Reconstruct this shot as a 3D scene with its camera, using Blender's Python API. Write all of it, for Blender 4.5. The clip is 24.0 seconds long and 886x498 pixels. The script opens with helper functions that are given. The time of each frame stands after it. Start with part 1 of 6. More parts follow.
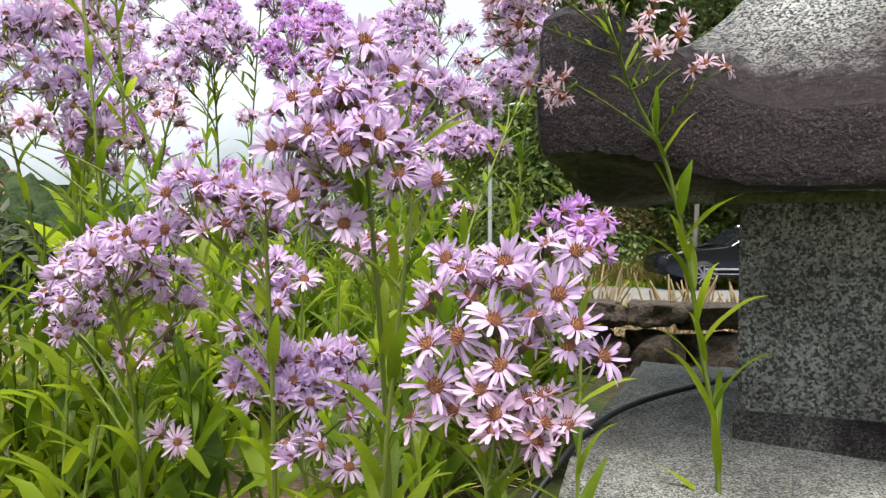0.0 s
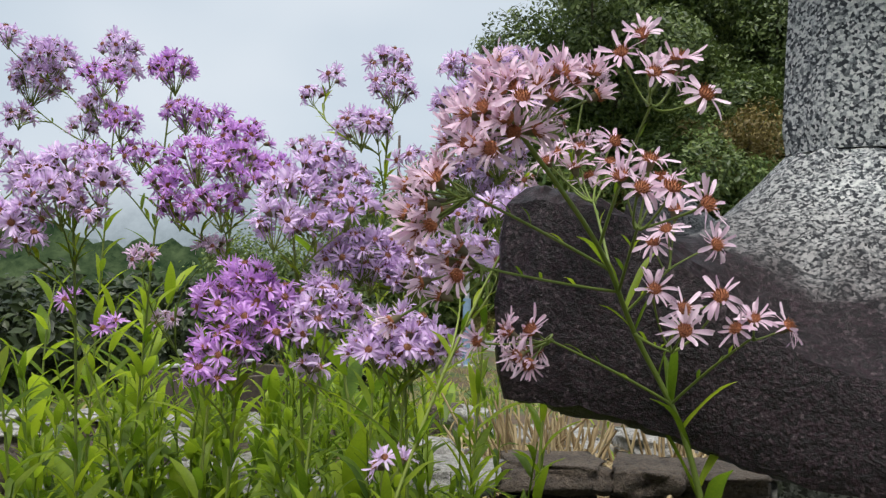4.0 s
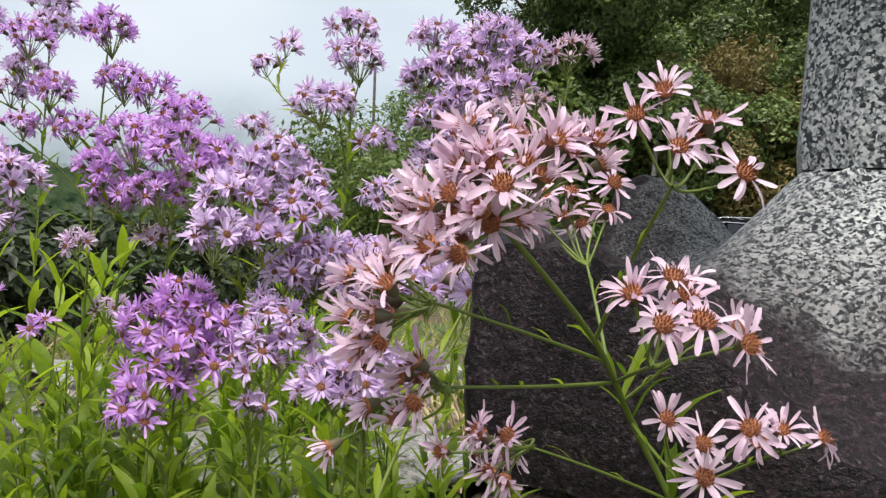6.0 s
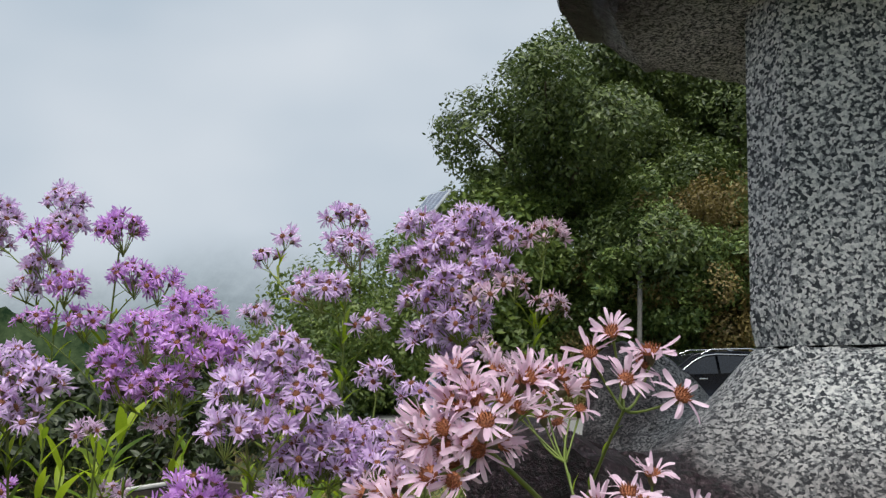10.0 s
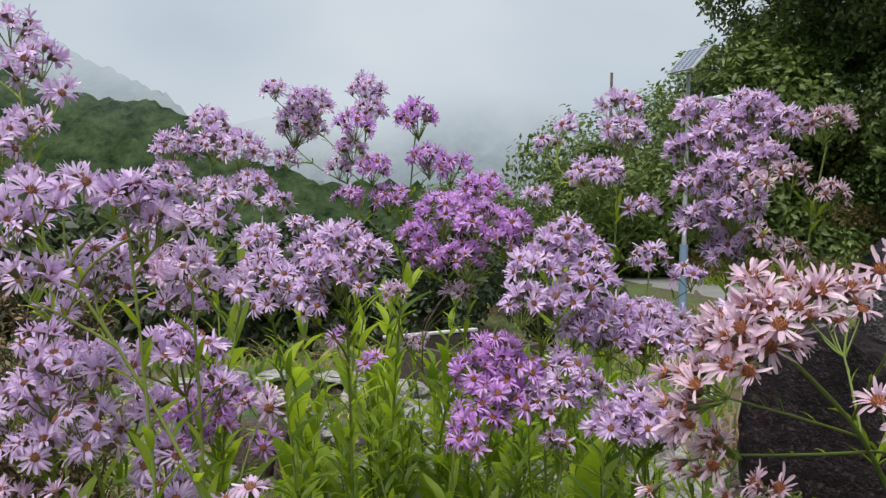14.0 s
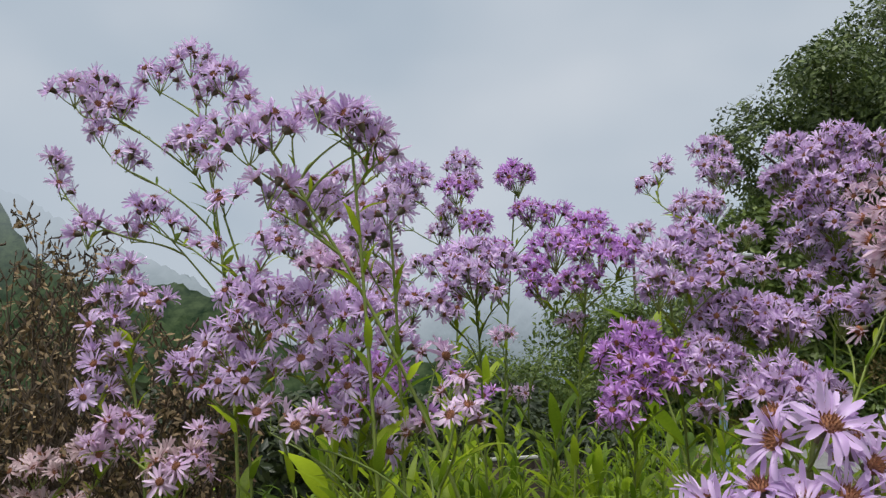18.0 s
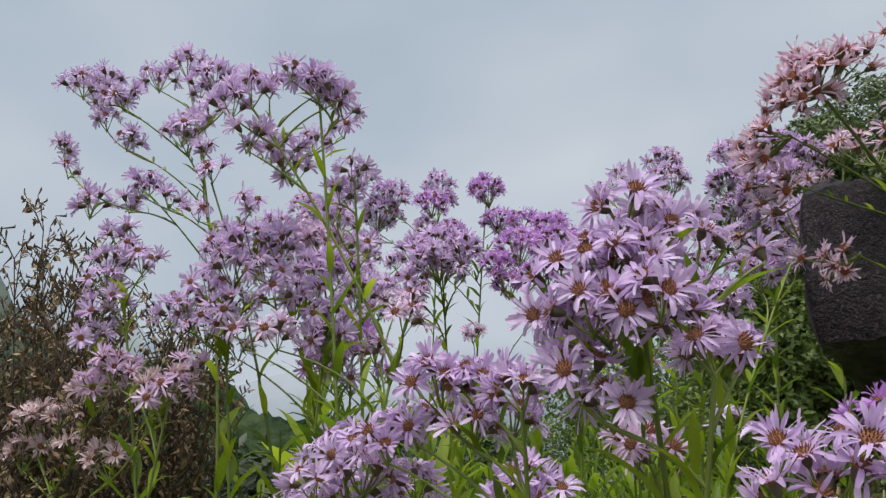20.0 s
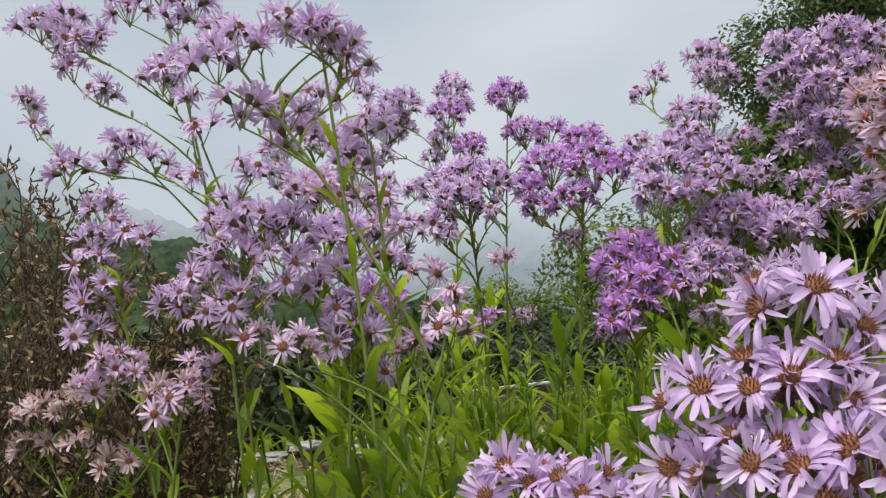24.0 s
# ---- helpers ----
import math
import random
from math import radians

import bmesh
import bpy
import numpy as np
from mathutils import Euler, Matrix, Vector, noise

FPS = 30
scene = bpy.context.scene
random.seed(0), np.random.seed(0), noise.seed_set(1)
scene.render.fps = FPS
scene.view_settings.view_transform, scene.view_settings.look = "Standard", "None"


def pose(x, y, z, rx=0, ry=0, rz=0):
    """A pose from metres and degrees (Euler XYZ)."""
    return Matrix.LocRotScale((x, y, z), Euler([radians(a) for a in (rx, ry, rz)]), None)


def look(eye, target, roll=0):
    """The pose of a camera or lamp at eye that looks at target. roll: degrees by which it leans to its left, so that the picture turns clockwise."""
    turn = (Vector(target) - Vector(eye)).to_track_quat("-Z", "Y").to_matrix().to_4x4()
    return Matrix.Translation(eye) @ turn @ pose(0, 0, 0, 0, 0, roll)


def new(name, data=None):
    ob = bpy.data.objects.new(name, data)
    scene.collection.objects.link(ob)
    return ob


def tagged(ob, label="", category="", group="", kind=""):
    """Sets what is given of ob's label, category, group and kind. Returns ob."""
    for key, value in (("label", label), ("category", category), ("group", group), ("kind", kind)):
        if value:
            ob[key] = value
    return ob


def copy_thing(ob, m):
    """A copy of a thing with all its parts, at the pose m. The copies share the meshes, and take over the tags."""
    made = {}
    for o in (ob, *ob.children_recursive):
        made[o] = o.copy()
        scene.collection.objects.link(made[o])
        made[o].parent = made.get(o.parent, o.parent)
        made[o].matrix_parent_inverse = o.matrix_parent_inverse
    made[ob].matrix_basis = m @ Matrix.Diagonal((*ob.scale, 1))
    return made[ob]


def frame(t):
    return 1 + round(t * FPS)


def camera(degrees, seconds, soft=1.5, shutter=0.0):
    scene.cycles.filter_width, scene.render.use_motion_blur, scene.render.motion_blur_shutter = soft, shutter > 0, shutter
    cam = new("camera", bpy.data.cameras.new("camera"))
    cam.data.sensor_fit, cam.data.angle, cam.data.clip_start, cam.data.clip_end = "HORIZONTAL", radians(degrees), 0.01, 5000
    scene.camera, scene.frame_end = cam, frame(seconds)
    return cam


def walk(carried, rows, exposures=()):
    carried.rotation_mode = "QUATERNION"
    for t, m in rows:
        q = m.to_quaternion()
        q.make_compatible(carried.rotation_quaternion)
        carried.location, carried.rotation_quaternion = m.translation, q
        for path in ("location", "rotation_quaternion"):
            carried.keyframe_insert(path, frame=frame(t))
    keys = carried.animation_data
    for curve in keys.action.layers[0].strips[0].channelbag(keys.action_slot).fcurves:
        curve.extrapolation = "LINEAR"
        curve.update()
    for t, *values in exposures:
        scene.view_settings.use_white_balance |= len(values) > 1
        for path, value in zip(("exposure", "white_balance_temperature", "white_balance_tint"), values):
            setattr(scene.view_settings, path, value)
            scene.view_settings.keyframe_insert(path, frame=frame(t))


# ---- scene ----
cam = camera(56.7, 24.0, 1.35)
PATH = [
    (0, (0.048, 0.02, 0.3735), (0.003, 2.019, 0.3595), 0.2),
    (0.5, (0.056, 0.076, 0.3755), (0.013, 2.075, 0.3075), 0.3),
    (1, (0.064, 0.113, 0.3825), (-0.004, 2.109, 0.2735), 1.0),
    (1.5, (0.069, 0.158, 0.4235), (-0.056, 2.153, 0.3495), 0.9),
    (2, (0.079, 0.213, 0.4635), (-0.082, 2.207, 0.4885), 0.5),
    (2.5, (0.097, 0.25, 0.4865), (-0.074, 2.243, 0.5195), 0.4),
    (3, (0.108, 0.281, 0.5135), (-0.062, 2.273, 0.5705), 0.5),
    (3.5, (0.097, 0.304, 0.5445), (0.018, 2.3, 0.6405), 0.6),
    (5.5, (0.091, 0.437, 0.65), (0.179, 2.436, 0.658), 2.5),
    (6, (0.101, 0.448, 0.665), (0.169, 2.446, 0.59), 2.0),
    (6.5, (0.1, 0.453, 0.674), (0.167, 2.448, 0.556), 1.1),
    (7, (0.099, 0.443, 0.68), (0.178, 2.441, 0.627), 1.1),
    (7.5, (0.096, 0.435, 0.682), (0.186, 2.433, 0.711), 1.2),
    (8, (0.095, 0.425, 0.673), (0.194, 2.416, 0.828), 1.5),
    (8.5, (0.104, 0.415, 0.66), (0.202, 2.403, 0.853), 0.7),
    (9, (0.1, 0.398, 0.67), (0.205, 2.379, 0.929), 0.0),
    (9.5, (0.095, 0.383, 0.691), (0.213, 2.361, 0.964), -0.5),
    (11.5, (0.101, 0.268, 0.752), (0.003, 2.253, 0.968), -0.2),
    (12, (0.102, 0.244, 0.766), (-0.044, 2.233, 0.908), 0.5),
    (12.5, (0.092, 0.245, 0.766), (-0.103, 2.236, 0.765), 0.9),
    (13, (0.085, 0.247, 0.766), (-0.238, 2.221, 0.728), 1.0),
    (13.5, (0.08, 0.252, 0.765), (-0.339, 2.206, 0.696), 1.1),
    (14, (0.062, 0.259, 0.737), (-0.435, 2.195, 0.668), 1.0),
    (14.5, (0.041, 0.254, 0.713), (-0.508, 2.177, 0.679), 0.8),
    (15, (0.026, 0.237, 0.693), (-0.575, 2.14, 0.824), 0.9),
    (15.5, (0.01, 0.213, 0.668), (-0.621, 2.096, 0.904), 1.2),
    (16, (-0.015, 0.183, 0.64), (-0.64, 2.062, 0.92), 1.1),
    (16.5, (-0.038, 0.177, 0.605), (-0.643, 2.06, 0.906), 0.7),
    (17, (-0.045, 0.17, 0.571), (-0.639, 2.051, 0.903), 0.2),
    (17.5, (-0.054, 0.17, 0.536), (-0.625, 2.056, 0.876), -0.0),
    (18, (-0.065, 0.165, 0.507), (-0.608, 2.057, 0.863), -0.3),
    (18.5, (-0.052, 0.156, 0.468), (-0.574, 2.055, 0.818), -1.0),
    (20.5, (0.011, 0.09, 0.337), (-0.523, 1.929, 0.914), -0.1),
    (21, (0.012, 0.09, 0.336), (-0.516, 1.928, 0.92), -0.6),
    (21.5, (0.01, 0.098, 0.337), (-0.517, 1.937, 0.919), -1.0),
    (22, (0.005, 0.11, 0.345), (-0.523, 1.957, 0.903), -1.5),
    (22.5, (-0.001, 0.126, 0.365), (-0.533, 1.986, 0.871), -1.9),
    (23, (-0.012, 0.143, 0.418), (-0.556, 2.034, 0.776), -2.8),
    (23.5, (-0.035, 0.167, 0.459), (-0.588, 2.07, 0.725), -3.6),
    (24, (-0.054, 0.195, 0.487), (-0.624, 2.101, 0.695), -3.6),
]
EXPOSURES = [(0, 0.74, 6850, 12), (1, 0.75, 6850, 12), (2, 0.29, 6600, 12), (3, 0.20, 6500, 12), (5.5, 0.35, 6550, 12), (6, 0.42, 6600, 12), (7, 0.25, 6500, 12), (8, 0.11, 6500, 12), (9, 0.05, 6500, 12), (12, 0.02, 6500, 12), (13, 0.22, 6600, 12), (14, 0.05, 6550, 12), (16, -0.20, 6450, 13), (18, -0.15, 6450, 13), (21, -0.12, 6450, 13), (24, 0.04, 6680, 13)]
walk(cam, [(t, look(eye, target, roll)) for t, eye, target, roll in PATH], EXPOSURES)

# ---- sky and light: bright overcast over a misty valley ----
SKY_GAIN = 1.0
world = bpy.data.worlds.new("overcast")
scene.world = world
world.use_nodes = True
wn, wl = world.node_tree.nodes, world.node_tree.links
wn.clear()
w_out = wn.new("ShaderNodeOutputWorld")
w_bg = wn.new("ShaderNodeBackground")
w_sky = wn.new("ShaderNodeTexSky")
w_sky.sky_type = "NISHITA"
w_sky.sun_disc = False
w_sky.sun_elevation, w_sky.sun_rotation = radians(67), radians(193)
w_sky.dust_density, w_sky.air_density = 4.0, 1.2
w_co = wn.new("ShaderNodeTexCoord")
w_noise = wn.new("ShaderNodeTexNoise")
w_noise.inputs["Scale"].default_value, w_noise.inputs["Detail"].default_value, w_noise.inputs["Roughness"].default_value = 2.2, 3.0, 0.45
w_map = wn.new("ShaderNodeMapping")
w_map.inputs["Scale"].default_value = (1.0, 1.0, 1.8)
w_ramp = wn.new("ShaderNodeValToRGB")
w_ramp.color_ramp.elements[0].position, w_ramp.color_ramp.elements[0].color = 0.34, (0.47, 0.565, 0.645, 1)
w_ramp.color_ramp.elements[1].position, w_ramp.color_ramp.elements[1].color = 0.68, (0.66, 0.725, 0.775, 1)
w_mix = wn.new("ShaderNodeMix")
w_mix.data_type = "RGBA"
w_mix.inputs[0].default_value = 0.94
w_scale = wn.new("ShaderNodeVectorMath")
w_scale.operation = "SCALE"
w_scale.inputs[3].default_value = 0.1
wl.new(w_co.outputs["Generated"], w_map.inputs[0])
wl.new(w_map.outputs[0], w_noise.inputs["Vector"])
wl.new(w_noise.outputs[0], w_ramp.inputs[0])
wl.new(w_sky.outputs[0], w_scale.inputs[0])
wl.new(w_scale.outputs[0], w_mix.inputs[6])
wl.new(w_ramp.outputs[0], w_mix.inputs[7])
wl.new(w_mix.outputs[2], w_bg.inputs[0])
w_bg.inputs[1].default_value = SKY_GAIN
wl.new(w_bg.outputs[0], w_out.inputs[0])

sun = new("sun", bpy.data.lights.new("sun", "SUN"))
sun.data.energy, sun.data.angle, sun.data.color = 3.8, radians(35), (1.0, 0.97, 0.92)
sun.matrix_world = look((-0.9, -4.2, 10), (0, 0, 0))


# ---- materials ----
def material(name, rough=0.6, metal=0.0):
    m = bpy.data.materials.new(name)
    m.use_nodes = True
    b = m.node_tree.nodes["Principled BSDF"]
    b.inputs["Roughness"].default_value, b.inputs["Metallic"].default_value = rough, metal
    return m, m.node_tree.nodes, m.node_tree.links, b


def ramp_node(nodes, *stops):
    r = nodes.new("ShaderNodeValToRGB")
    e = r.color_ramp.elements
    while len(e) < len(stops):
        e.new(0.5)
    for el, (p, c) in zip(e, stops):
        el.position, el.color = p, (*c, 1)
    return r


def noise_node(nodes, links, scale, detail=4.0, rough=0.55, coords="Object"):
    co = nodes.new("ShaderNodeTexCoord")
    n = nodes.new("ShaderNodeTexNoise")
    n.inputs["Scale"].default_value, n.inputs["Detail"].default_value, n.inputs["Roughness"].default_value = scale, detail, rough
    links.new(co.outputs[coords], n.inputs["Vector"])
    return n


def bump_from(nodes, links, bsdf, source, strength, distance):
    b = nodes.new("ShaderNodeBump")
    b.inputs["Strength"].default_value, b.inputs["Distance"].default_value = strength, distance
    links.new(source, b.inputs["Height"])
    links.new(b.outputs[0], bsdf.inputs["Normal"])


def mottled(name, dark, light, scale, rough=0.8, strength=0.3, distance=0.01, fine=None, rough2=None):
    """A surface whose colour wanders between two tones at two scales, with relief."""
    m, n, l, b = material(name, rough)
    big, small = noise_node(n, l, scale), noise_node(n, l, fine or scale * 9, 5.0, 0.65)
    add = n.new("ShaderNodeMath")
    add.operation = "MULTIPLY_ADD"
    l.new(small.outputs[0], add.inputs[0])
    add.inputs[1].default_value = 0.6
    half = n.new("ShaderNodeMath")
    half.operation = "MULTIPLY"
    half.inputs[1].default_value = 0.4
    l.new(big.outputs[0], half.inputs[0])
    l.new(half.outputs[0], add.inputs[2])
    r = ramp_node(n, (0.36, dark), (0.64, light))
    l.new(add.outputs[0], r.inputs[0])
    l.new(r.outputs[0], b.inputs["Base Color"])
    bump_from(n, l, b, small.outputs[0], strength, distance)
    return m


def plain(name, colour, rough=0.5, metal=0.0):
    m, n, l, b = material(name, rough, metal)
    g = noise_node(n, l, 25.0)
    r = ramp_node(n, (0.3, tuple(c * 0.85 for c in colour)), (0.7, tuple(min(1, c * 1.1) for c in colour)))
    l.new(g.outputs[0], r.inputs[0])
    l.new(r.outputs[0], b.inputs["Base Color"])
    return m


def soft_leaf(name, dark, light, through_it, rough=0.5, coords="Object", scale=30.0, island=False, both=False):
    """Leaf or petal: two tones that vary from piece to piece, with light passing through."""
    m, n, l, b = material(name, rough)
    if both:
        blend = n.new("ShaderNodeMix")
        blend.inputs[0].default_value = 0.55
        l.new(n.new("ShaderNodeObjectInfo").outputs["Random"], blend.inputs[2])
        l.new(n.new("ShaderNodeNewGeometry").outputs["Random Per Island"], blend.inputs[3])
        vary = blend.outputs[0]
    elif island:
        vary = n.new("ShaderNodeNewGeometry").outputs["Random Per Island"]
    else:
        vary = n.new("ShaderNodeObjectInfo").outputs["Random"]
    g = noise_node(n, l, scale, 3.0, 0.5, coords)
    mixer = n.new("ShaderNodeMath")
    mixer.operation = "MULTIPLY_ADD"
    mixer.inputs[1].default_value = 0.7
    l.new(vary, mixer.inputs[0])
    part_of = n.new("ShaderNodeMath")
    part_of.operation = "MULTIPLY"
    part_of.inputs[1].default_value = 0.3
    l.new(g.outputs[0], part_of.inputs[0])
    l.new(part_of.outputs[0], mixer.inputs[2])
    r = ramp_node(n, (0.05, dark), (0.95, light))
    l.new(mixer.outputs[0], r.inputs[0])
    l.new(r.outputs[0], b.inputs["Base Color"])
    t = n.new("ShaderNodeBsdfTranslucent")
    l.new(r.outputs[0], t.inputs[0])
    mix = n.new("ShaderNodeMixShader")
    mix.inputs[0].default_value = through_it
    l.new(b.outputs[0], mix.inputs[1])
    l.new(t.outputs[0], mix.inputs[2])
    l.new(mix.outputs[0], n["Material Output"].inputs[0])
    return m


PETAL = {
    "pink": soft_leaf("petal_pink", (0.66, 0.43, 0.57), (0.97, 0.79, 0.89), 0.4, 0.36, scale=330.0, both=True),
    "lilac": soft_leaf("petal_lilac", (0.55, 0.35, 0.66), (0.93, 0.775, 0.98), 0.4, 0.36, scale=330.0, both=True),
    "violet": soft_leaf("petal_violet", (0.50, 0.22, 0.64), (0.86, 0.54, 0.94), 0.4, 0.36, scale=330.0, both=True),
    "pale": soft_leaf("petal_pale", (0.60, 0.38, 0.61), (0.96, 0.78, 0.95), 0.4, 0.36, scale=330.0, both=True),
    "faded": soft_leaf("petal_faded", (0.46, 0.31, 0.34), (0.88, 0.71, 0.72), 0.35, 0.45, scale=330.0, both=True),
}
DISC_GOLD = mottled("disc_florets_gold", (0.15, 0.044, 0.022), (0.42, 0.155, 0.06), 220, 0.8, 0.6, 0.001, 900)
DISC = mottled("disc_florets", (0.13, 0.045, 0.026), (0.38, 0.17, 0.075), 220, 0.8, 0.6, 0.001, 900)
CALYX = soft_leaf("calyx_green", (0.075, 0.062, 0.036), (0.17, 0.14, 0.070), 0.15, 0.6)
STEM = soft_leaf("stem_green", (0.12, 0.17, 0.025), (0.24, 0.30, 0.06), 0.1, 0.5)
LEAF = soft_leaf("aster_leaf", (0.080, 0.175, 0.010), (0.45, 0.57, 0.030), 0.6, 0.5)
HERB = soft_leaf("herb_leaf", (0.028, 0.078, 0.007), (0.35, 0.49, 0.028), 0.55, 0.5, island=True)
STRAW = soft_leaf("dry_straw", (0.20, 0.13, 0.055), (0.62, 0.50, 0.29), 0.2, 0.8, island=True)
DRY = soft_leaf("dead_stalk", (0.040, 0.028, 0.014), (0.44, 0.31, 0.16), 0.15, 0.8, island=True)
DARK_STALK = soft_leaf("dark_dead_stalk", (0.030, 0.020, 0.012), (0.10, 0.070, 0.040), 0.05, 0.8)
YELLOWING = soft_leaf("yellowing_leaf", (0.26, 0.40, 0.014), (0.68, 0.74, 0.05), 0.6, 0.4, island=True)
VERGE = soft_leaf("verge_blade", (0.075, 0.080, 0.018), (0.36, 0.30, 0.11), 0.3, 0.6, island=True)
TREE_LEAF = soft_leaf("tree_leaf", (0.014, 0.036, 0.012), (0.160, 0.215, 0.052), 0.25, 0.5, island=True)
VINE_LEAF = soft_leaf("vine_leaf", (0.030, 0.078, 0.022), (0.26, 0.34, 0.088), 0.3, 0.45, island=True)
DARK_LEAF = soft_leaf("dark_shrub_leaf", (0.008, 0.018, 0.006), (0.050, 0.070, 0.018), 0.2, 0.5, island=True)
BUSH_LEAF = soft_leaf("bush_leaf", (0.038, 0.082, 0.018), (0.19, 0.25, 0.05), 0.35, 0.5, island=True)
RUST_LEAF = soft_leaf("turning_leaf", (0.09, 0.065, 0.024), (0.26, 0.20, 0.055), 0.25, 0.6, island=True)
BARK = mottled("bark", (0.05, 0.038, 0.028), (0.15, 0.12, 0.09), 9, 0.9, 0.8, 0.02)
POST = mottled("weathered_post", (0.09, 0.085, 0.08), (0.21, 0.20, 0.18), 8, 0.85, 0.5, 0.01)
ROCK = mottled("field_stone", (0.030, 0.022, 0.017), (0.17, 0.13, 0.095), 9, 0.8, 1.0, 0.02)
PALE_ROCK = mottled("pale_stone", (0.13, 0.125, 0.11), (0.46, 0.45, 0.42), 8, 0.8, 1.0, 0.015)
ASPHALT = mottled("road_surface", (0.15, 0.15, 0.145), (0.25, 0.25, 0.24), 1.2, 0.7, 0.2, 0.01, 60)
CABLE = plain("black_rubber", (0.012, 0.012, 0.013), 0.45)
CAR_PAINT = plain("black_car_paint", (0.006, 0.007, 0.011), 0.2)
CAR_PAINT.node_tree.nodes["Principled BSDF"].inputs["Specular IOR Level"].default_value = 0.25
CAR_GLASS = plain("tinted_glass", (0.012, 0.014, 0.018), 0.05)
CHROME = plain("chrome_trim", (0.75, 0.76, 0.78), 0.2, 1.0)
TYRE = plain("tyre_rubber", (0.018, 0.018, 0.018), 0.8)
RIM = plain("alloy_rim", (0.34, 0.34, 0.36), 0.35, 1.0)
GALV = plain("painted_steel", (0.46, 0.48, 0.49), 0.45, 0.3)
POLE_GREY = plain("weathered_grey_steel", (0.33, 0.35, 0.36), 0.6)
BLUE_STEEL = plain("blue_painted_steel", (0.18, 0.27, 0.38), 0.45)
WHITE_RIM = plain("white_board_edge", (0.5, 0.49, 0.45), 0.6)
DARK_BOARD = mottled("dark_board", (0.035, 0.026, 0.02), (0.09, 0.065, 0.05), 6, 0.8, 0.3, 0.01)


MOSSY = mottled("mossy_stone", (0.03, 0.035, 0.014), (0.16, 0.17, 0.085), 14, 0.8, 0.6, 0.006)


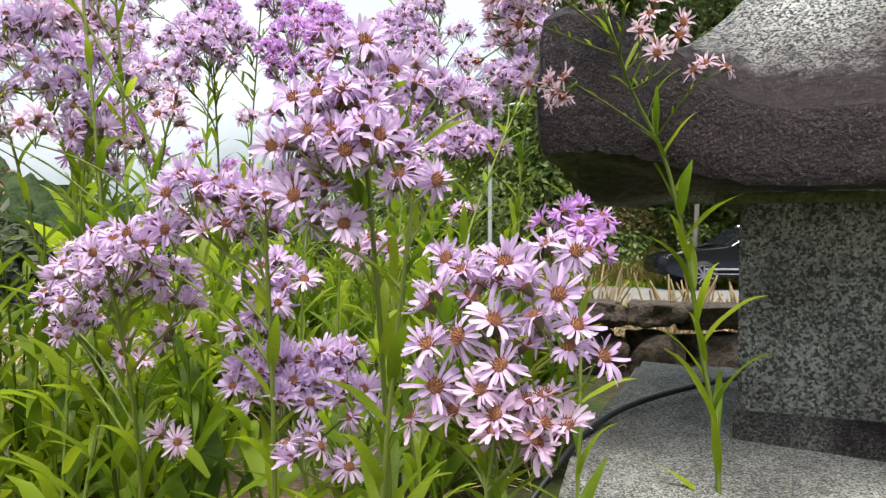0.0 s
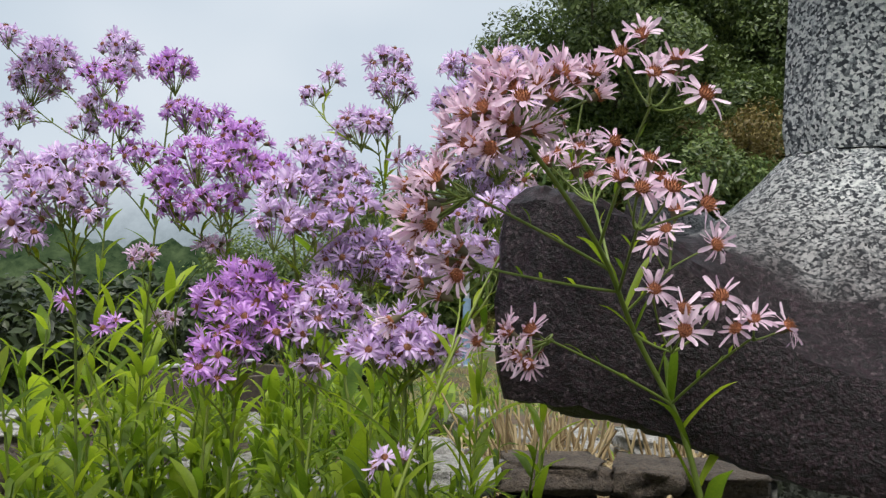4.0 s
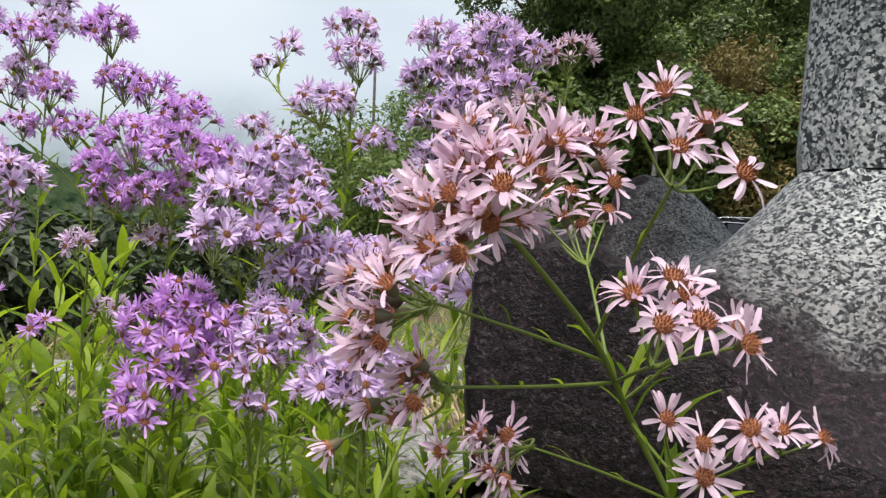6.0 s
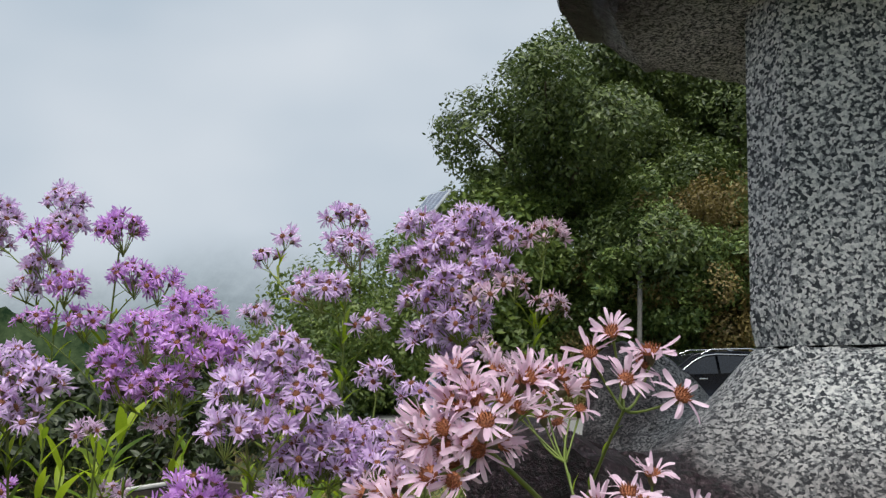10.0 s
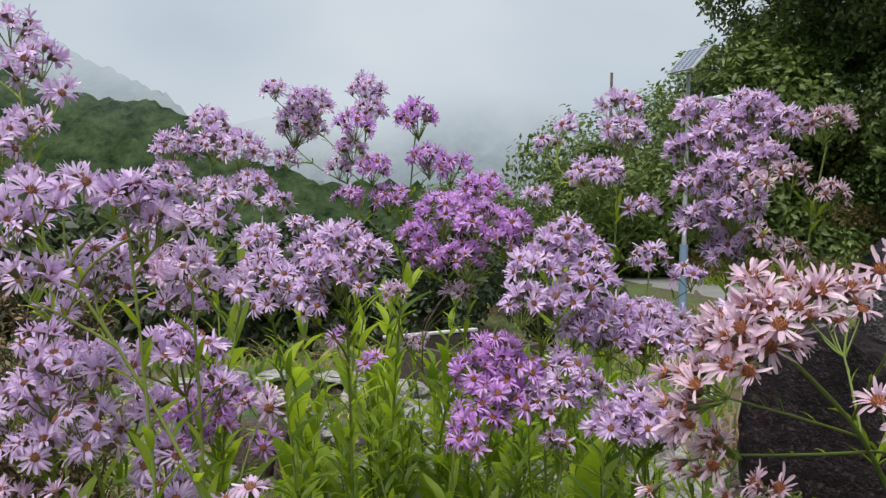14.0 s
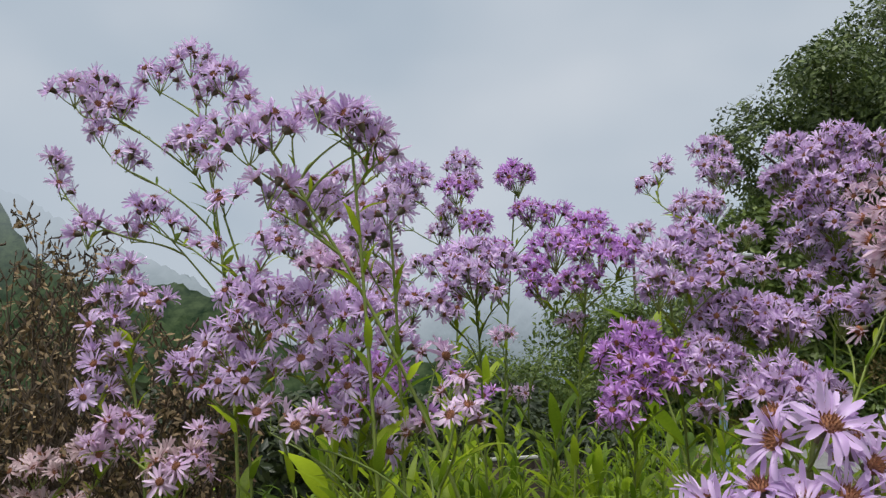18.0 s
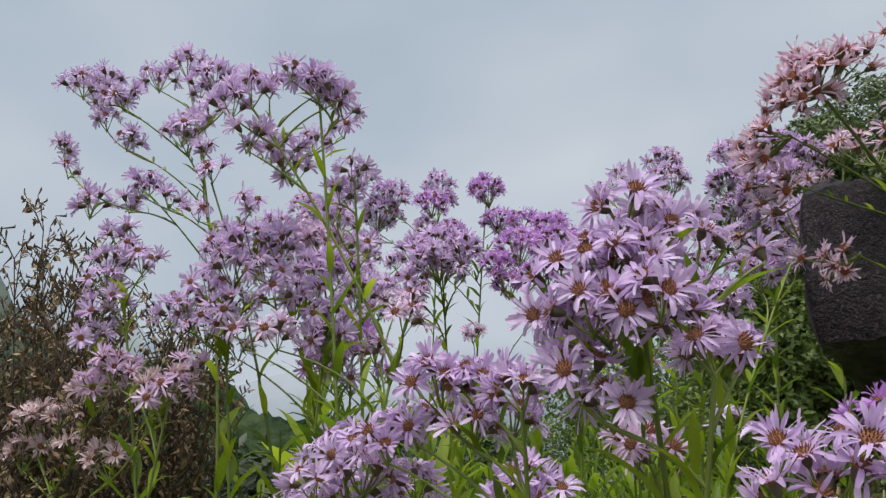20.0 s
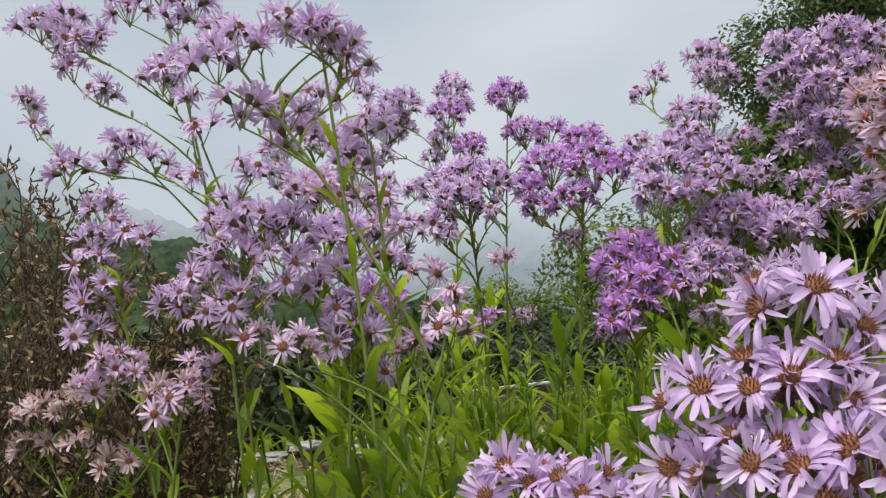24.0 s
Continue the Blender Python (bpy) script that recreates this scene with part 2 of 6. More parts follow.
def granite(name, wet, patchy=False, grain=350):
    """Speckled granite: pale feldspar, grey quartz, black mica; patchy stone is stained dark where rain soaks it."""
    m, n, l, b = material(name, 0.55 if wet < 0.5 else 0.32)
    grains = n.new("ShaderNodeTexVoronoi")
    grains.inputs["Scale"].default_value = grain
    co = n.new("ShaderNodeTexCoord")
    l.new(co.outputs["Object"], grains.inputs["Vector"])
    blotch = noise_node(n, l, grain * 0.76, 5.0, 0.7)
    mixed = n.new("ShaderNodeMix")
    mixed.inputs[0].default_value = 0.55
    sep = n.new("ShaderNodeSeparateColor")
    l.new(grains.outputs["Color"], sep.inputs[0])
    l.new(sep.outputs[0], mixed.inputs[2])
    l.new(blotch.outputs[0], mixed.inputs[3])
    dry = ramp_node(n, (0.36, (0.030, 0.034, 0.040)), (0.45, (0.17, 0.18, 0.185)), (0.55, (0.43, 0.44, 0.43)), (0.67, (0.68, 0.68, 0.65)))
    if wet and not patchy:
        dry = ramp_node(n, (0.33, (0.065, 0.068, 0.062)), (0.46, (0.18, 0.185, 0.175)), (0.57, (0.31, 0.315, 0.30)), (0.72, (0.48, 0.48, 0.45)))
    # The palest damp stop paints wet glints into the colour as flecks.
    damp = ramp_node(n, (0.38, (0.004, 0.0025, 0.003)), (0.56, (0.013, 0.0065, 0.009)), (0.66, (0.024, 0.012, 0.017)), (0.72, (0.042, 0.028, 0.032)), (0.80, (0.12, 0.095, 0.10)))
    l.new(mixed.outputs[0], dry.inputs[0])
    l.new(mixed.outputs[0], damp.inputs[0])
    mix = n.new("ShaderNodeMix")
    mix.data_type = "RGBA"
    mix.inputs[0].default_value = wet
    l.new(dry.outputs[0], mix.inputs[6])
    l.new(damp.outputs[0], mix.inputs[7])
    if wet and not patchy:
        soak = noise_node(n, l, 9.0, 4.0, 0.6)
        span = n.new("ShaderNodeMapRange")
        span.inputs["From Min"].default_value, span.inputs["From Max"].default_value = 0.35, 0.65
        span.inputs["To Min"].default_value, span.inputs["To Max"].default_value = wet - 0.30, wet + 0.22
        l.new(soak.outputs[0], span.inputs["Value"])
        l.new(span.outputs[0], mix.inputs[0])
    if patchy:
        stain = noise_node(n, l, 6.0, 5.0, 0.65)
        near = n.new("ShaderNodeVectorMath")
        near.operation = "MULTIPLY_ADD"
        near.inputs[1].default_value, near.inputs[2].default_value = (1, 1, 0), (0, -0.03, 0)
        l.new(co.outputs["Object"], near.inputs[0])
        far = n.new("ShaderNodeVectorMath")
        far.operation = "LENGTH"
        l.new(near.outputs[0], far.inputs[0])
        total = n.new("ShaderNodeMath")
        total.operation = "MULTIPLY_ADD"
        total.inputs[1].default_value = 0.22
        l.new(stain.outputs[0], total.inputs[0])
        l.new(far.outputs["Value"], total.inputs[2])
        sheltered = n.new("ShaderNodeVectorMath")
        sheltered.operation = "DOT_PRODUCT"
        sheltered.inputs[1].default_value = (-0.707, 0.707, 0)
        l.new(co.outputs["Object"], sheltered.inputs[0])
        drier = n.new("ShaderNodeMapRange")
        drier.inputs["From Min"].default_value, drier.inputs["From Max"].default_value = 0.24, 0.40
        drier.inputs["To Min"].default_value, drier.inputs["To Max"].default_value = 0.0, -0.11
        l.new(sheltered.outputs["Value"], drier.inputs["Value"])
        soaked = n.new("ShaderNodeMath")
        l.new(total.outputs[0], soaked.inputs[0])
        l.new(drier.outputs[0], soaked.inputs[1])
        edge = ramp_node(n, (0.29, (0, 0, 0)), (0.40, (1, 1, 1)))
        l.new(soaked.outputs[0], edge.inputs[0])
        l.new(edge.outputs[0], mix.inputs[0])
        inv = n.new("ShaderNodeMath")
        inv.operation = "MULTIPLY_ADD"
        inv.inputs[1].default_value, inv.inputs[2].default_value = -0.26, 0.66
        l.new(edge.outputs[0], inv.inputs[0])
        l.new(inv.outputs[0], b.inputs["Roughness"])
    l.new(mix.outputs[2], b.inputs["Base Color"])
    grit = noise_node(n, l, 95 if patchy else 260, 5.0, 0.75)
    b.inputs["Specular IOR Level"].default_value = 0.27 if patchy else 0.26
    bump_from(n, l, b, grit.outputs[0], 0.7, 0.0070 if patchy else 0.004)
    return m


GRANITE = granite("granite", 0.0)
GRANITE_DAMP = granite("damp_granite", 0.34, False, 290)
GRANITE_SOAKED = granite("soaked_granite", 0.9, False, 420)
GRANITE_SLAB = granite("slab_granite", 0.36, False, 480)
GRANITE_ROOF = granite("rain_stained_granite", 0.0, True, 390)


# ---- building helpers ----
def link_mesh(name, bm, mats, smooth=True):
    me = bpy.data.meshes.new(name)
    bm.to_mesh(me)
    bm.free()
    for m in mats if isinstance(mats, (list, tuple)) else [mats]:
        me.materials.append(m)
    if smooth:
        me.polygons.foreach_set("use_smooth", [True] * len(me.polygons))
    return me


def raw_mesh(name, verts, faces, mats, smooth=True, slots=None):
    me = bpy.data.meshes.new(name)
    me.from_pydata(verts, [], faces)
    for m in mats if isinstance(mats, (list, tuple)) else [mats]:
        me.materials.append(m)
    if slots:
        me.polygons.foreach_set("material_index", slots)
    if smooth:
        me.polygons.foreach_set("use_smooth", [True] * len(me.polygons))
    me.update()
    return me


def part(name, bm, mat, parent, label="", smooth=False, m=None):
    me = link_mesh(name, bm, mat, smooth) if isinstance(bm, bmesh.types.BMesh) else bm
    ob = new(name, me)
    ob.parent = parent
    if m is not None:
        ob.matrix_basis = m
    return tagged(ob, label) if label else ob


def empty(name, m, label, category, group="", kind=""):
    ob = new(name)
    ob.empty_display_size = 0.05
    ob.matrix_basis = m
    return tagged(ob, label, category, group, kind)


def box(sx, sy, sz, at=(0, 0, 0), bevel=0.0, seg=2, bm=None):
    out = bm or bmesh.new()
    got = bmesh.ops.create_cube(out, size=1.0, matrix=Matrix.Translation(at) @ Matrix.Diagonal((sx, sy, sz, 1)))
    if bevel:
        edges = list({e for v in got["verts"] for e in v.link_edges})
        bmesh.ops.bevel(out, geom=edges, offset=bevel, segments=seg, affect="EDGES", profile=0.6)
    return out


def rod(r1, r2, h, at=(0, 0, 0), seg=16, bm=None, turn=None):
    out = bm or bmesh.new()
    m = Matrix.Translation(at) @ (turn or Matrix.Identity(4)) @ Matrix.Translation((0, 0, h / 2))
    bmesh.ops.create_cone(out, cap_ends=True, segments=seg, radius1=r1, radius2=r2, depth=h, matrix=m)
    return out


def tube(verts, faces, pts, radii, sides=5):
    """Adds a tapering tube along pts to a list of vertices and faces."""
    base, count = len(verts), len(pts)
    up = Vector((0.3, 0.2, 0.93))
    for i, p in enumerate(pts):
        d = (pts[min(i + 1, count - 1)] - pts[max(i - 1, 0)]).normalized()
        a = d.cross(up)
        if a.length < 1e-3:
            a = d.cross(Vector((1, 0, 0)))
        a.normalize()
        b = d.cross(a)
        for k in range(sides):
            w = 2 * math.pi * k / sides
            verts.append(p + (a * math.cos(w) + b * math.sin(w)) * radii[i])
    for i in range(count - 1):
        for k in range(sides):
            k2 = (k + 1) % sides
            faces.append((base + i * sides + k, base + i * sides + k2, base + (i + 1) * sides + k2, base + (i + 1) * sides + k))


def bend(a, b, c, n):
    """n + 1 points on a quadratic curve from a to c that leans on b."""
    return [a * (1 - t) ** 2 + b * 2 * t * (1 - t) + c * t * t for t in (i / n for i in range(n + 1))]


def step(a, b, x):
    t = min(1.0, max(0.0, (x - a) / (b - a)))
    return t * t * (3 - 2 * t)


# ---- ground, road, distance ----
def ground_z(x, y):
    r = math.hypot(x, y)
    z = 0.03 * noise.noise(Vector((x * 2.1, y * 2.1, 0))) + 0.02 * noise.noise(Vector((x * 7, y * 7, 3)))
    z += 0.06 * step(1.2, 2.0, y) * step(-1.5, 0.0, x)
    z -= 0.86 * step(2.6, 11.0, r)
    z -= 9.0 * step(6.0, 70.0, r) * step(0.0, -25.0, x + 0.18 * y)
    z += 0.4 * noise.noise(Vector((x * 0.07, y * 0.07, 5))) * step(14, 60, r) * (1 - step(-2, 3, x))
    return z


def ground_material():
    m, n, l, b = material("ground_cover", 0.9)
    big, mid, fine = noise_node(n, l, 0.9, 4), noise_node(n, l, 7.0, 5, 0.65), noise_node(n, l, 60.0, 4, 0.7)
    soil = ramp_node(n, (0.30, (0.030, 0.020, 0.012)), (0.52, (0.085, 0.055, 0.032)), (0.74, (0.23, 0.155, 0.09)))
    grass = ramp_node(n, (0.32, (0.018, 0.045, 0.008)), (0.55, (0.06, 0.10, 0.02)), (0.72, (0.17, 0.17, 0.05)))
    l.new(fine.outputs[0], soil.inputs[0])
    l.new(mid.outputs[0], grass.inputs[0])
    mix = n.new("ShaderNodeMix")
    mix.data_type = "RGBA"
    edge = ramp_node(n, (0.42, (0, 0, 0)), (0.56, (1, 1, 1)))
    l.new(big.outputs[0], edge.inputs[0])
    l.new(edge.outputs[0], mix.inputs[0])
    l.new(soil.outputs[0], mix.inputs[6])
    l.new(grass.outputs[0], mix.inputs[7])
    l.new(mix.outputs[2], b.inputs["Base Color"])
    bump_from(n, l, b, mid.outputs[0], 0.6, 0.03)
    return m


def make_ground():
    n = 150
    span = [math.sinh((i / n * 2 - 1) * 6.2) / math.sinh(6.2) * 600 for i in range(n + 1)]
    verts = [(x, y + 1.5, ground_z(x, y + 1.5)) for y in span for x in span]
    w = n + 1
    faces = [(j * w + i, j * w + i + 1, (j + 1) * w + i + 1, (j + 1) * w + i) for j in range(n) for i in range(n)]
    return tagged(new("ground", raw_mesh("ground", verts, faces, ground_material())), "damp earth and grass falling to a valley", "ground", kind="structure")


make_ground()

ROAD_LINE = [Vector(p) for p in ((24, 17.0, 0), (14, 17.6, 0), (7, 18.3, 0), (3.9, 19.4, 0), (1.6, 24, 0), (-0.4, 32, 0), (-4, 46, 0))]


def make_road():
    pts = []
    for i in range(len(ROAD_LINE) - 1):
        a, b = ROAD_LINE[i], ROAD_LINE[i + 1]
        pa, pb = ROAD_LINE[max(i - 1, 0)], ROAD_LINE[min(i + 2, len(ROAD_LINE) - 1)]
        for k in range(8):
            t = k / 8
            pts.append(0.5 * (2 * a + (b - pa) * t + (2 * pa - 5 * a + 4 * b - pb) * t * t + (3 * a - pa - 3 * b + pb) * t ** 3))
    verts, faces = [], []
    for i, p in enumerate(pts):
        d = (pts[min(i + 1, len(pts) - 1)] - pts[max(i - 1, 0)]).normalized()
        side = Vector((-d.y, d.x, 0))
        for k in range(9):
            q = p + side * (k / 8 - 0.5) * (5.0 + 4.4 * step(3.0, 6.5, p.x))
            verts.append((q.x, q.y, -0.79 + 0.03 * (1 - (k / 4 - 1) ** 2)))
    for i in range(len(pts) - 1):
        for k in range(8):
            faces.append((i * 9 + k, i * 9 + k + 1, (i + 1) * 9 + k + 1, (i + 1) * 9 + k))
    tagged(new("road", raw_mesh("road", verts, faces, ASPHALT)), "pale grey worn asphalt lane below the garden", "road", kind="structure")


make_road()


def painted_mist_material(name, dark, light, clear_z, gone_z, clump=0.10):
    """Self-lit wooded slope with mist painted into its colour, thinning out towards its top."""
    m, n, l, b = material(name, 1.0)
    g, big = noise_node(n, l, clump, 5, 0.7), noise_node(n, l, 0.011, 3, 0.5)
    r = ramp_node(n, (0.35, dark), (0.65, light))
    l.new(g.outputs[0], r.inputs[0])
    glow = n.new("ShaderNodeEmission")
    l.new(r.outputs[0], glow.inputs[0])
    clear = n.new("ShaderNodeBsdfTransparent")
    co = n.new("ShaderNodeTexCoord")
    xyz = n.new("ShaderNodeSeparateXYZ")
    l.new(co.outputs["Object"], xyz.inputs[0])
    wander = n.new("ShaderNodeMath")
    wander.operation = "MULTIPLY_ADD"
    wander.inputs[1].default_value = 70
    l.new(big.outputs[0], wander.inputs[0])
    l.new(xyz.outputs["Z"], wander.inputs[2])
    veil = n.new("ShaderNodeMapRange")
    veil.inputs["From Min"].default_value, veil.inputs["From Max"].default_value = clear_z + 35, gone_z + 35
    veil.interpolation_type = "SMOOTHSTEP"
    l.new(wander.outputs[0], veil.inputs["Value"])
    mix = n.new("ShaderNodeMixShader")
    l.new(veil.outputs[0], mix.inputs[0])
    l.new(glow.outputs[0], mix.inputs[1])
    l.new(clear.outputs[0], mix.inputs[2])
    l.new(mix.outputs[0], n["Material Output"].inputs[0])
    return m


def ridge(name, x0, x1, y, crest, mat, label, seed, trees=1.0):
    """A far wooded slope: a displaced sheet that rises from the valley to a crest height given along its length."""
    verts, faces, nx, nz = [], [], 220, 40
    for j in range(nz + 1):
        for i in range(nx + 1):
            x = x0 + (x1 - x0) * i / nx
            h = crest(i / nx)
            f = j / nz
            rough = noise.noise(Vector((x * 0.03, f * 6, seed))) * 6 + noise.noise(Vector((x * 0.12, f * 22, seed))) * 4
            lump = 4.2 * abs(noise.noise(Vector((x * 0.16, f * 20, seed + 4)))) + 2.0 * noise.noise(Vector((x * 0.45, f * 50, seed)))
            verts.append((x, y + f * 60 + rough * 0.4, -30 + (h + 30) * f + (rough * 0.35 + lump) * trees))
    w = nx + 1
    for j in range(nz):
        for i in range(nx):
            faces.append((j * w + i, j * w + i + 1, (j + 1) * w + i + 1, (j + 1) * w + i))
    ob = new(name, raw_mesh(name, verts, faces, mat))
    ob.visible_shadow = False
    return tagged(ob, label, "hillside", kind="structure")


def crest_line(x0, x1, *knots):
    """A crest height by place along a ridge, smooth between the knots."""
    def height(s):
        x = x0 + (x1 - x0) * s
        for (xa, za), (xb, zb) in zip(knots, knots[1:]):
            if x <= xb:
                return za + (zb - za) * step(xa, xb, x) * 0.5 + (zb - za) * 0.5 * max(0, min(1, (x - xa) / (xb - xa)))
        return knots[-1][1]
    return height


# Slopes glow by themselves; the farther two carry haze in their pale blue-grey colours.
ridge("backdrop_near_slope", -330, 40, 120, crest_line(-330, 40, (-330, 125), (-190, 62), (-164, 36), (-150, 31), (-128, 29), (-110, 24), (-98, 15), (-70, 8), (-20, 3), (40, 0)), painted_mist_material("painted_mist_slope_near", (0.014, 0.032, 0.016), (0.085, 0.125, 0.058), 17, 98, 0.2), "self-lit dark wooded hillside with a painted fade into mist", 2)
ridge("backdrop_far_slope", -620, 40, 330, crest_line(-620, 40, (-620, 220), (-390, 125), (-326, 97), (-296, 82), (-253, 65), (-240, 54), (-226, 34), (-165, 18), (-110, -4), (40, -20)), painted_mist_material("painted_mist_slope_far", (0.15, 0.20, 0.205), (0.26, 0.32, 0.325), 5, 140), "self-lit wooded ridge, half hidden by haze painted into its pale colour", 7)
ridge("backdrop_valley_slope", -340, 160, 420, crest_line(-340, 160, (-340, 44), (-230, 66), (-130, 84), (-70, 105), (0, 70), (160, 60)), painted_mist_material("painted_mist_slope_valley", (0.20, 0.25, 0.27), (0.29, 0.35, 0.375), -4, 80), "self-lit valley side with mist painted into its colour", 11, 0.2)


# ---- stone lantern ----
def lantern():
    turn = -24.0
    cx, cy = 0.582, 1.200
    top = empty("stone_lantern", pose(cx, cy, 0.10, rz=turn), "tall rain-stained granite stone lantern with upturned roofs", "stone lantern")

    def roof(a, z_low, z_eave, z_top, core, lifts, lows, sink):
        n = 64
        verts, faces = [], []
        knots = [math.copysign(abs(k / (n / 2) - 1) ** 0.8, k / (n / 2) - 1) for k in range(n + 1)]
        for side in (1, 0):
            for j in range(n + 1):
                for i in range(n + 1):
                    u, v = knots[i], knots[j]
                    d = max(abs(u), abs(v))
                    d2 = (abs(u) ** 5 + abs(v) ** 5) ** 0.2
                    both = abs(u) * abs(v)
                    corner = step(0.12, 0.80, both) ** 1.15
                    which = (2 if v > 0 else 0) + (1 if u > 0 else 0)
                    bulge = 1 - (0.045, 0.045, 0.085, 0.06)[which] * both ** 6
                    lift_top, lift_low = lifts[which], lows[which]
                    if side:
                        s = min(1, max(0, (a * d2 - core) / (a - core)))
                        z = z_eave + (z_top - z_eave) * (1 - s) ** 1.35 + lift_top * corner - (0.002 + 0.016 * corner) * step(0.93 - 0.08 * corner, 1.0, d) ** 2
                    else:
                        z = z_low + lift_low * corner - sink * (1 - step(0.72, 0.92, d)) + 0.003 * step(0.90, 1.0, d)
                    r = 1 - 0.012 * step(0.96, 1.0, d)
                    rough = 0.0040 * noise.noise(Vector((u * 14, v * 14, side * 9))) + 0.0035 * noise.noise(Vector((u * 37, v * 37, side * 5)))
                    verts.append((u * a * bulge * r + rough, v * a * bulge * r - rough, z + rough))
        w = n + 1
        for side in range(2):
            for j in range(n):
                for i in range(n):
                    q = [side * w * w + k for k in (j * w + i, j * w + i + 1, (j + 1) * w + i + 1, (j + 1) * w + i)]
                    faces.append(q if side == 0 else q[::-1])
        ring = [i for i in range(w)] + [j * w + n for j in range(1, w)] + [n * w + i for i in range(n - 1, -1, -1)] + [j * w for j in range(n - 1, 0, -1)]
        bands = [[len(verts) + k for k in range(len(ring))]]
        verts += [Vector(verts[k]) for k in ring]
        for f, swell in ((0.18, 0.001), (0.36, 0.003), (0.52, 0.006), (0.68, 0.006), (0.86, 0.003)):
            row = []
            for k in ring:
                p, q = Vector(verts[k]), Vector(verts[k + w * w])
                c = p.lerp(q, f)
                corner = step(0.55, 0.95, abs(c.x * c.y) / (a * a))
                out = Vector((c.x, c.y, 0)).normalized()
                hewn = 0.005 * noise.noise(c * 30) + 0.004 * noise.noise(c * 70)
                row.append(len(verts))
                verts.append(c + out * (0.003 + swell * corner + hewn * (0.5 + corner)) + Vector((0, 0, hewn)))
            bands.append(row)
        bands.append([len(verts) + k for k in range(len(ring))])
        verts += [Vector(verts[k + w * w]) for k in ring]
        for upper, lower in zip(bands, bands[1:]):
            for k in range(len(ring)):
                k2 = (k + 1) % len(ring)
                faces.append((upper[k], lower[k], lower[k2], upper[k2]))
        return raw_mesh("roof", verts, faces, GRANITE_ROOF)

    def shaft(h0, h1, z0, z1, cut, rows=10):
        verts, faces = [], []
        for j in range(rows + 1):
            f = j / rows
            h = h0 + (h1 - h0) * f
            if j in (0, rows):
                h -= 0.004
            c = cut * h
            ring = [(h, -h + c), (h, h - c), (h - c, h), (-h + c, h), (-h, h - c), (-h, -h + c), (-h + c, -h), (h - c, -h)]
            verts += [(x, y, z0 + (z1 - z0) * f) for x, y in ring]
        for j in range(rows):
            for k in range(8):
                faces.append((j * 8 + k, j * 8 + (k + 1) % 8, (j + 1) * 8 + (k + 1) % 8, (j + 1) * 8 + k))
        faces.append(tuple(range(7, -1, -1)))
        faces.append(tuple(rows * 8 + k for k in range(8)))
        return verts, faces

    foot = box(0.256, 0.256, 0.075, (0, 0, 0.012), 0.012, 3)
    part("foot", foot, GRANITE_SOAKED, top, "dark mossy granite foot")
    v, f = shaft(0.122, 0.120, 0.04, 0.329, 0.05)
    part("pillar", raw_mesh("pillar", v, f, GRANITE_DAMP, False), None, top, "damp grey granite square pillar")
    part("bearing_plate", box(0.30, 0.30, 0.014, (0, 0, 0.335), 0.004), MOSSY, top)
    part("roof", roof(0.348, 0.333, 0.420, 0.618, 0.118, (0.146, 0.168, 0.218, 0.200), (0.047, 0.062, 0.087, 0.087), -0.008), None, top, "thick granite roof stone, dark and wet at its rim")
    v, f = shaft(0.110, 0.110, 0.600, 0.622, 0.34, 2)
    part("mortar_joint", raw_mesh("mortar_joint", v, f, GRANITE_SOAKED, False), None, top, "dark joint under the column")
    v, f = shaft(0.119, 0.104, 0.6195, 0.985, 0.34, 14)
    part("column", raw_mesh("column", v, f, GRANITE, False), None, top, "pale speckled granite column with chamfered edges")
    part("upper_roof", roof(0.312, 1.018, 1.090, 1.240, 0.10, (0.13,) * 4, (0.110,) * 4, 0.038), None, top, "dark underside of the upper roof stone")
    return top


lantern()


def rock(name, at, size, mat, label, seed, turn=0.0, flat=1.0, group="", cat="rock"):
    bm = bmesh.new()
    bmesh.ops.create_icosphere(bm, subdivisions=4, radius=1.0)
    for v in bm.verts:
        p = v.co.copy()
        q = Vector((math.copysign(abs(p.x) ** 0.7, p.x), math.copysign(abs(p.y) ** 0.7, p.y), math.copysign(abs(p.z) ** 0.6, p.z)))
        d = 0.30 * noise.noise(p * 1.2 + Vector((seed * 7.1, 0, 0))) + 0.16 * noise.noise(p * 2.9 + Vector((0, seed * 3.3, 0))) + 0.07 * noise.noise(p * 7 + Vector((0, 0, seed))) - 0.10 * abs(noise.noise(p * 2.2 + Vector((seed, seed, 0))))
        q *= 0.86 + d
        q.z = min(q.z, flat + 0.12 * noise.noise(p * 3))
        v.co = Vector((q.x * size[0], q.y * size[1], q.z * size[2]))
    ob = new(name, link_mesh(name, bm, mat))
    ob.matrix_basis = pose(at[0], at[1], at[2], 0, 0, turn)
    return tagged(ob, label, cat, group)


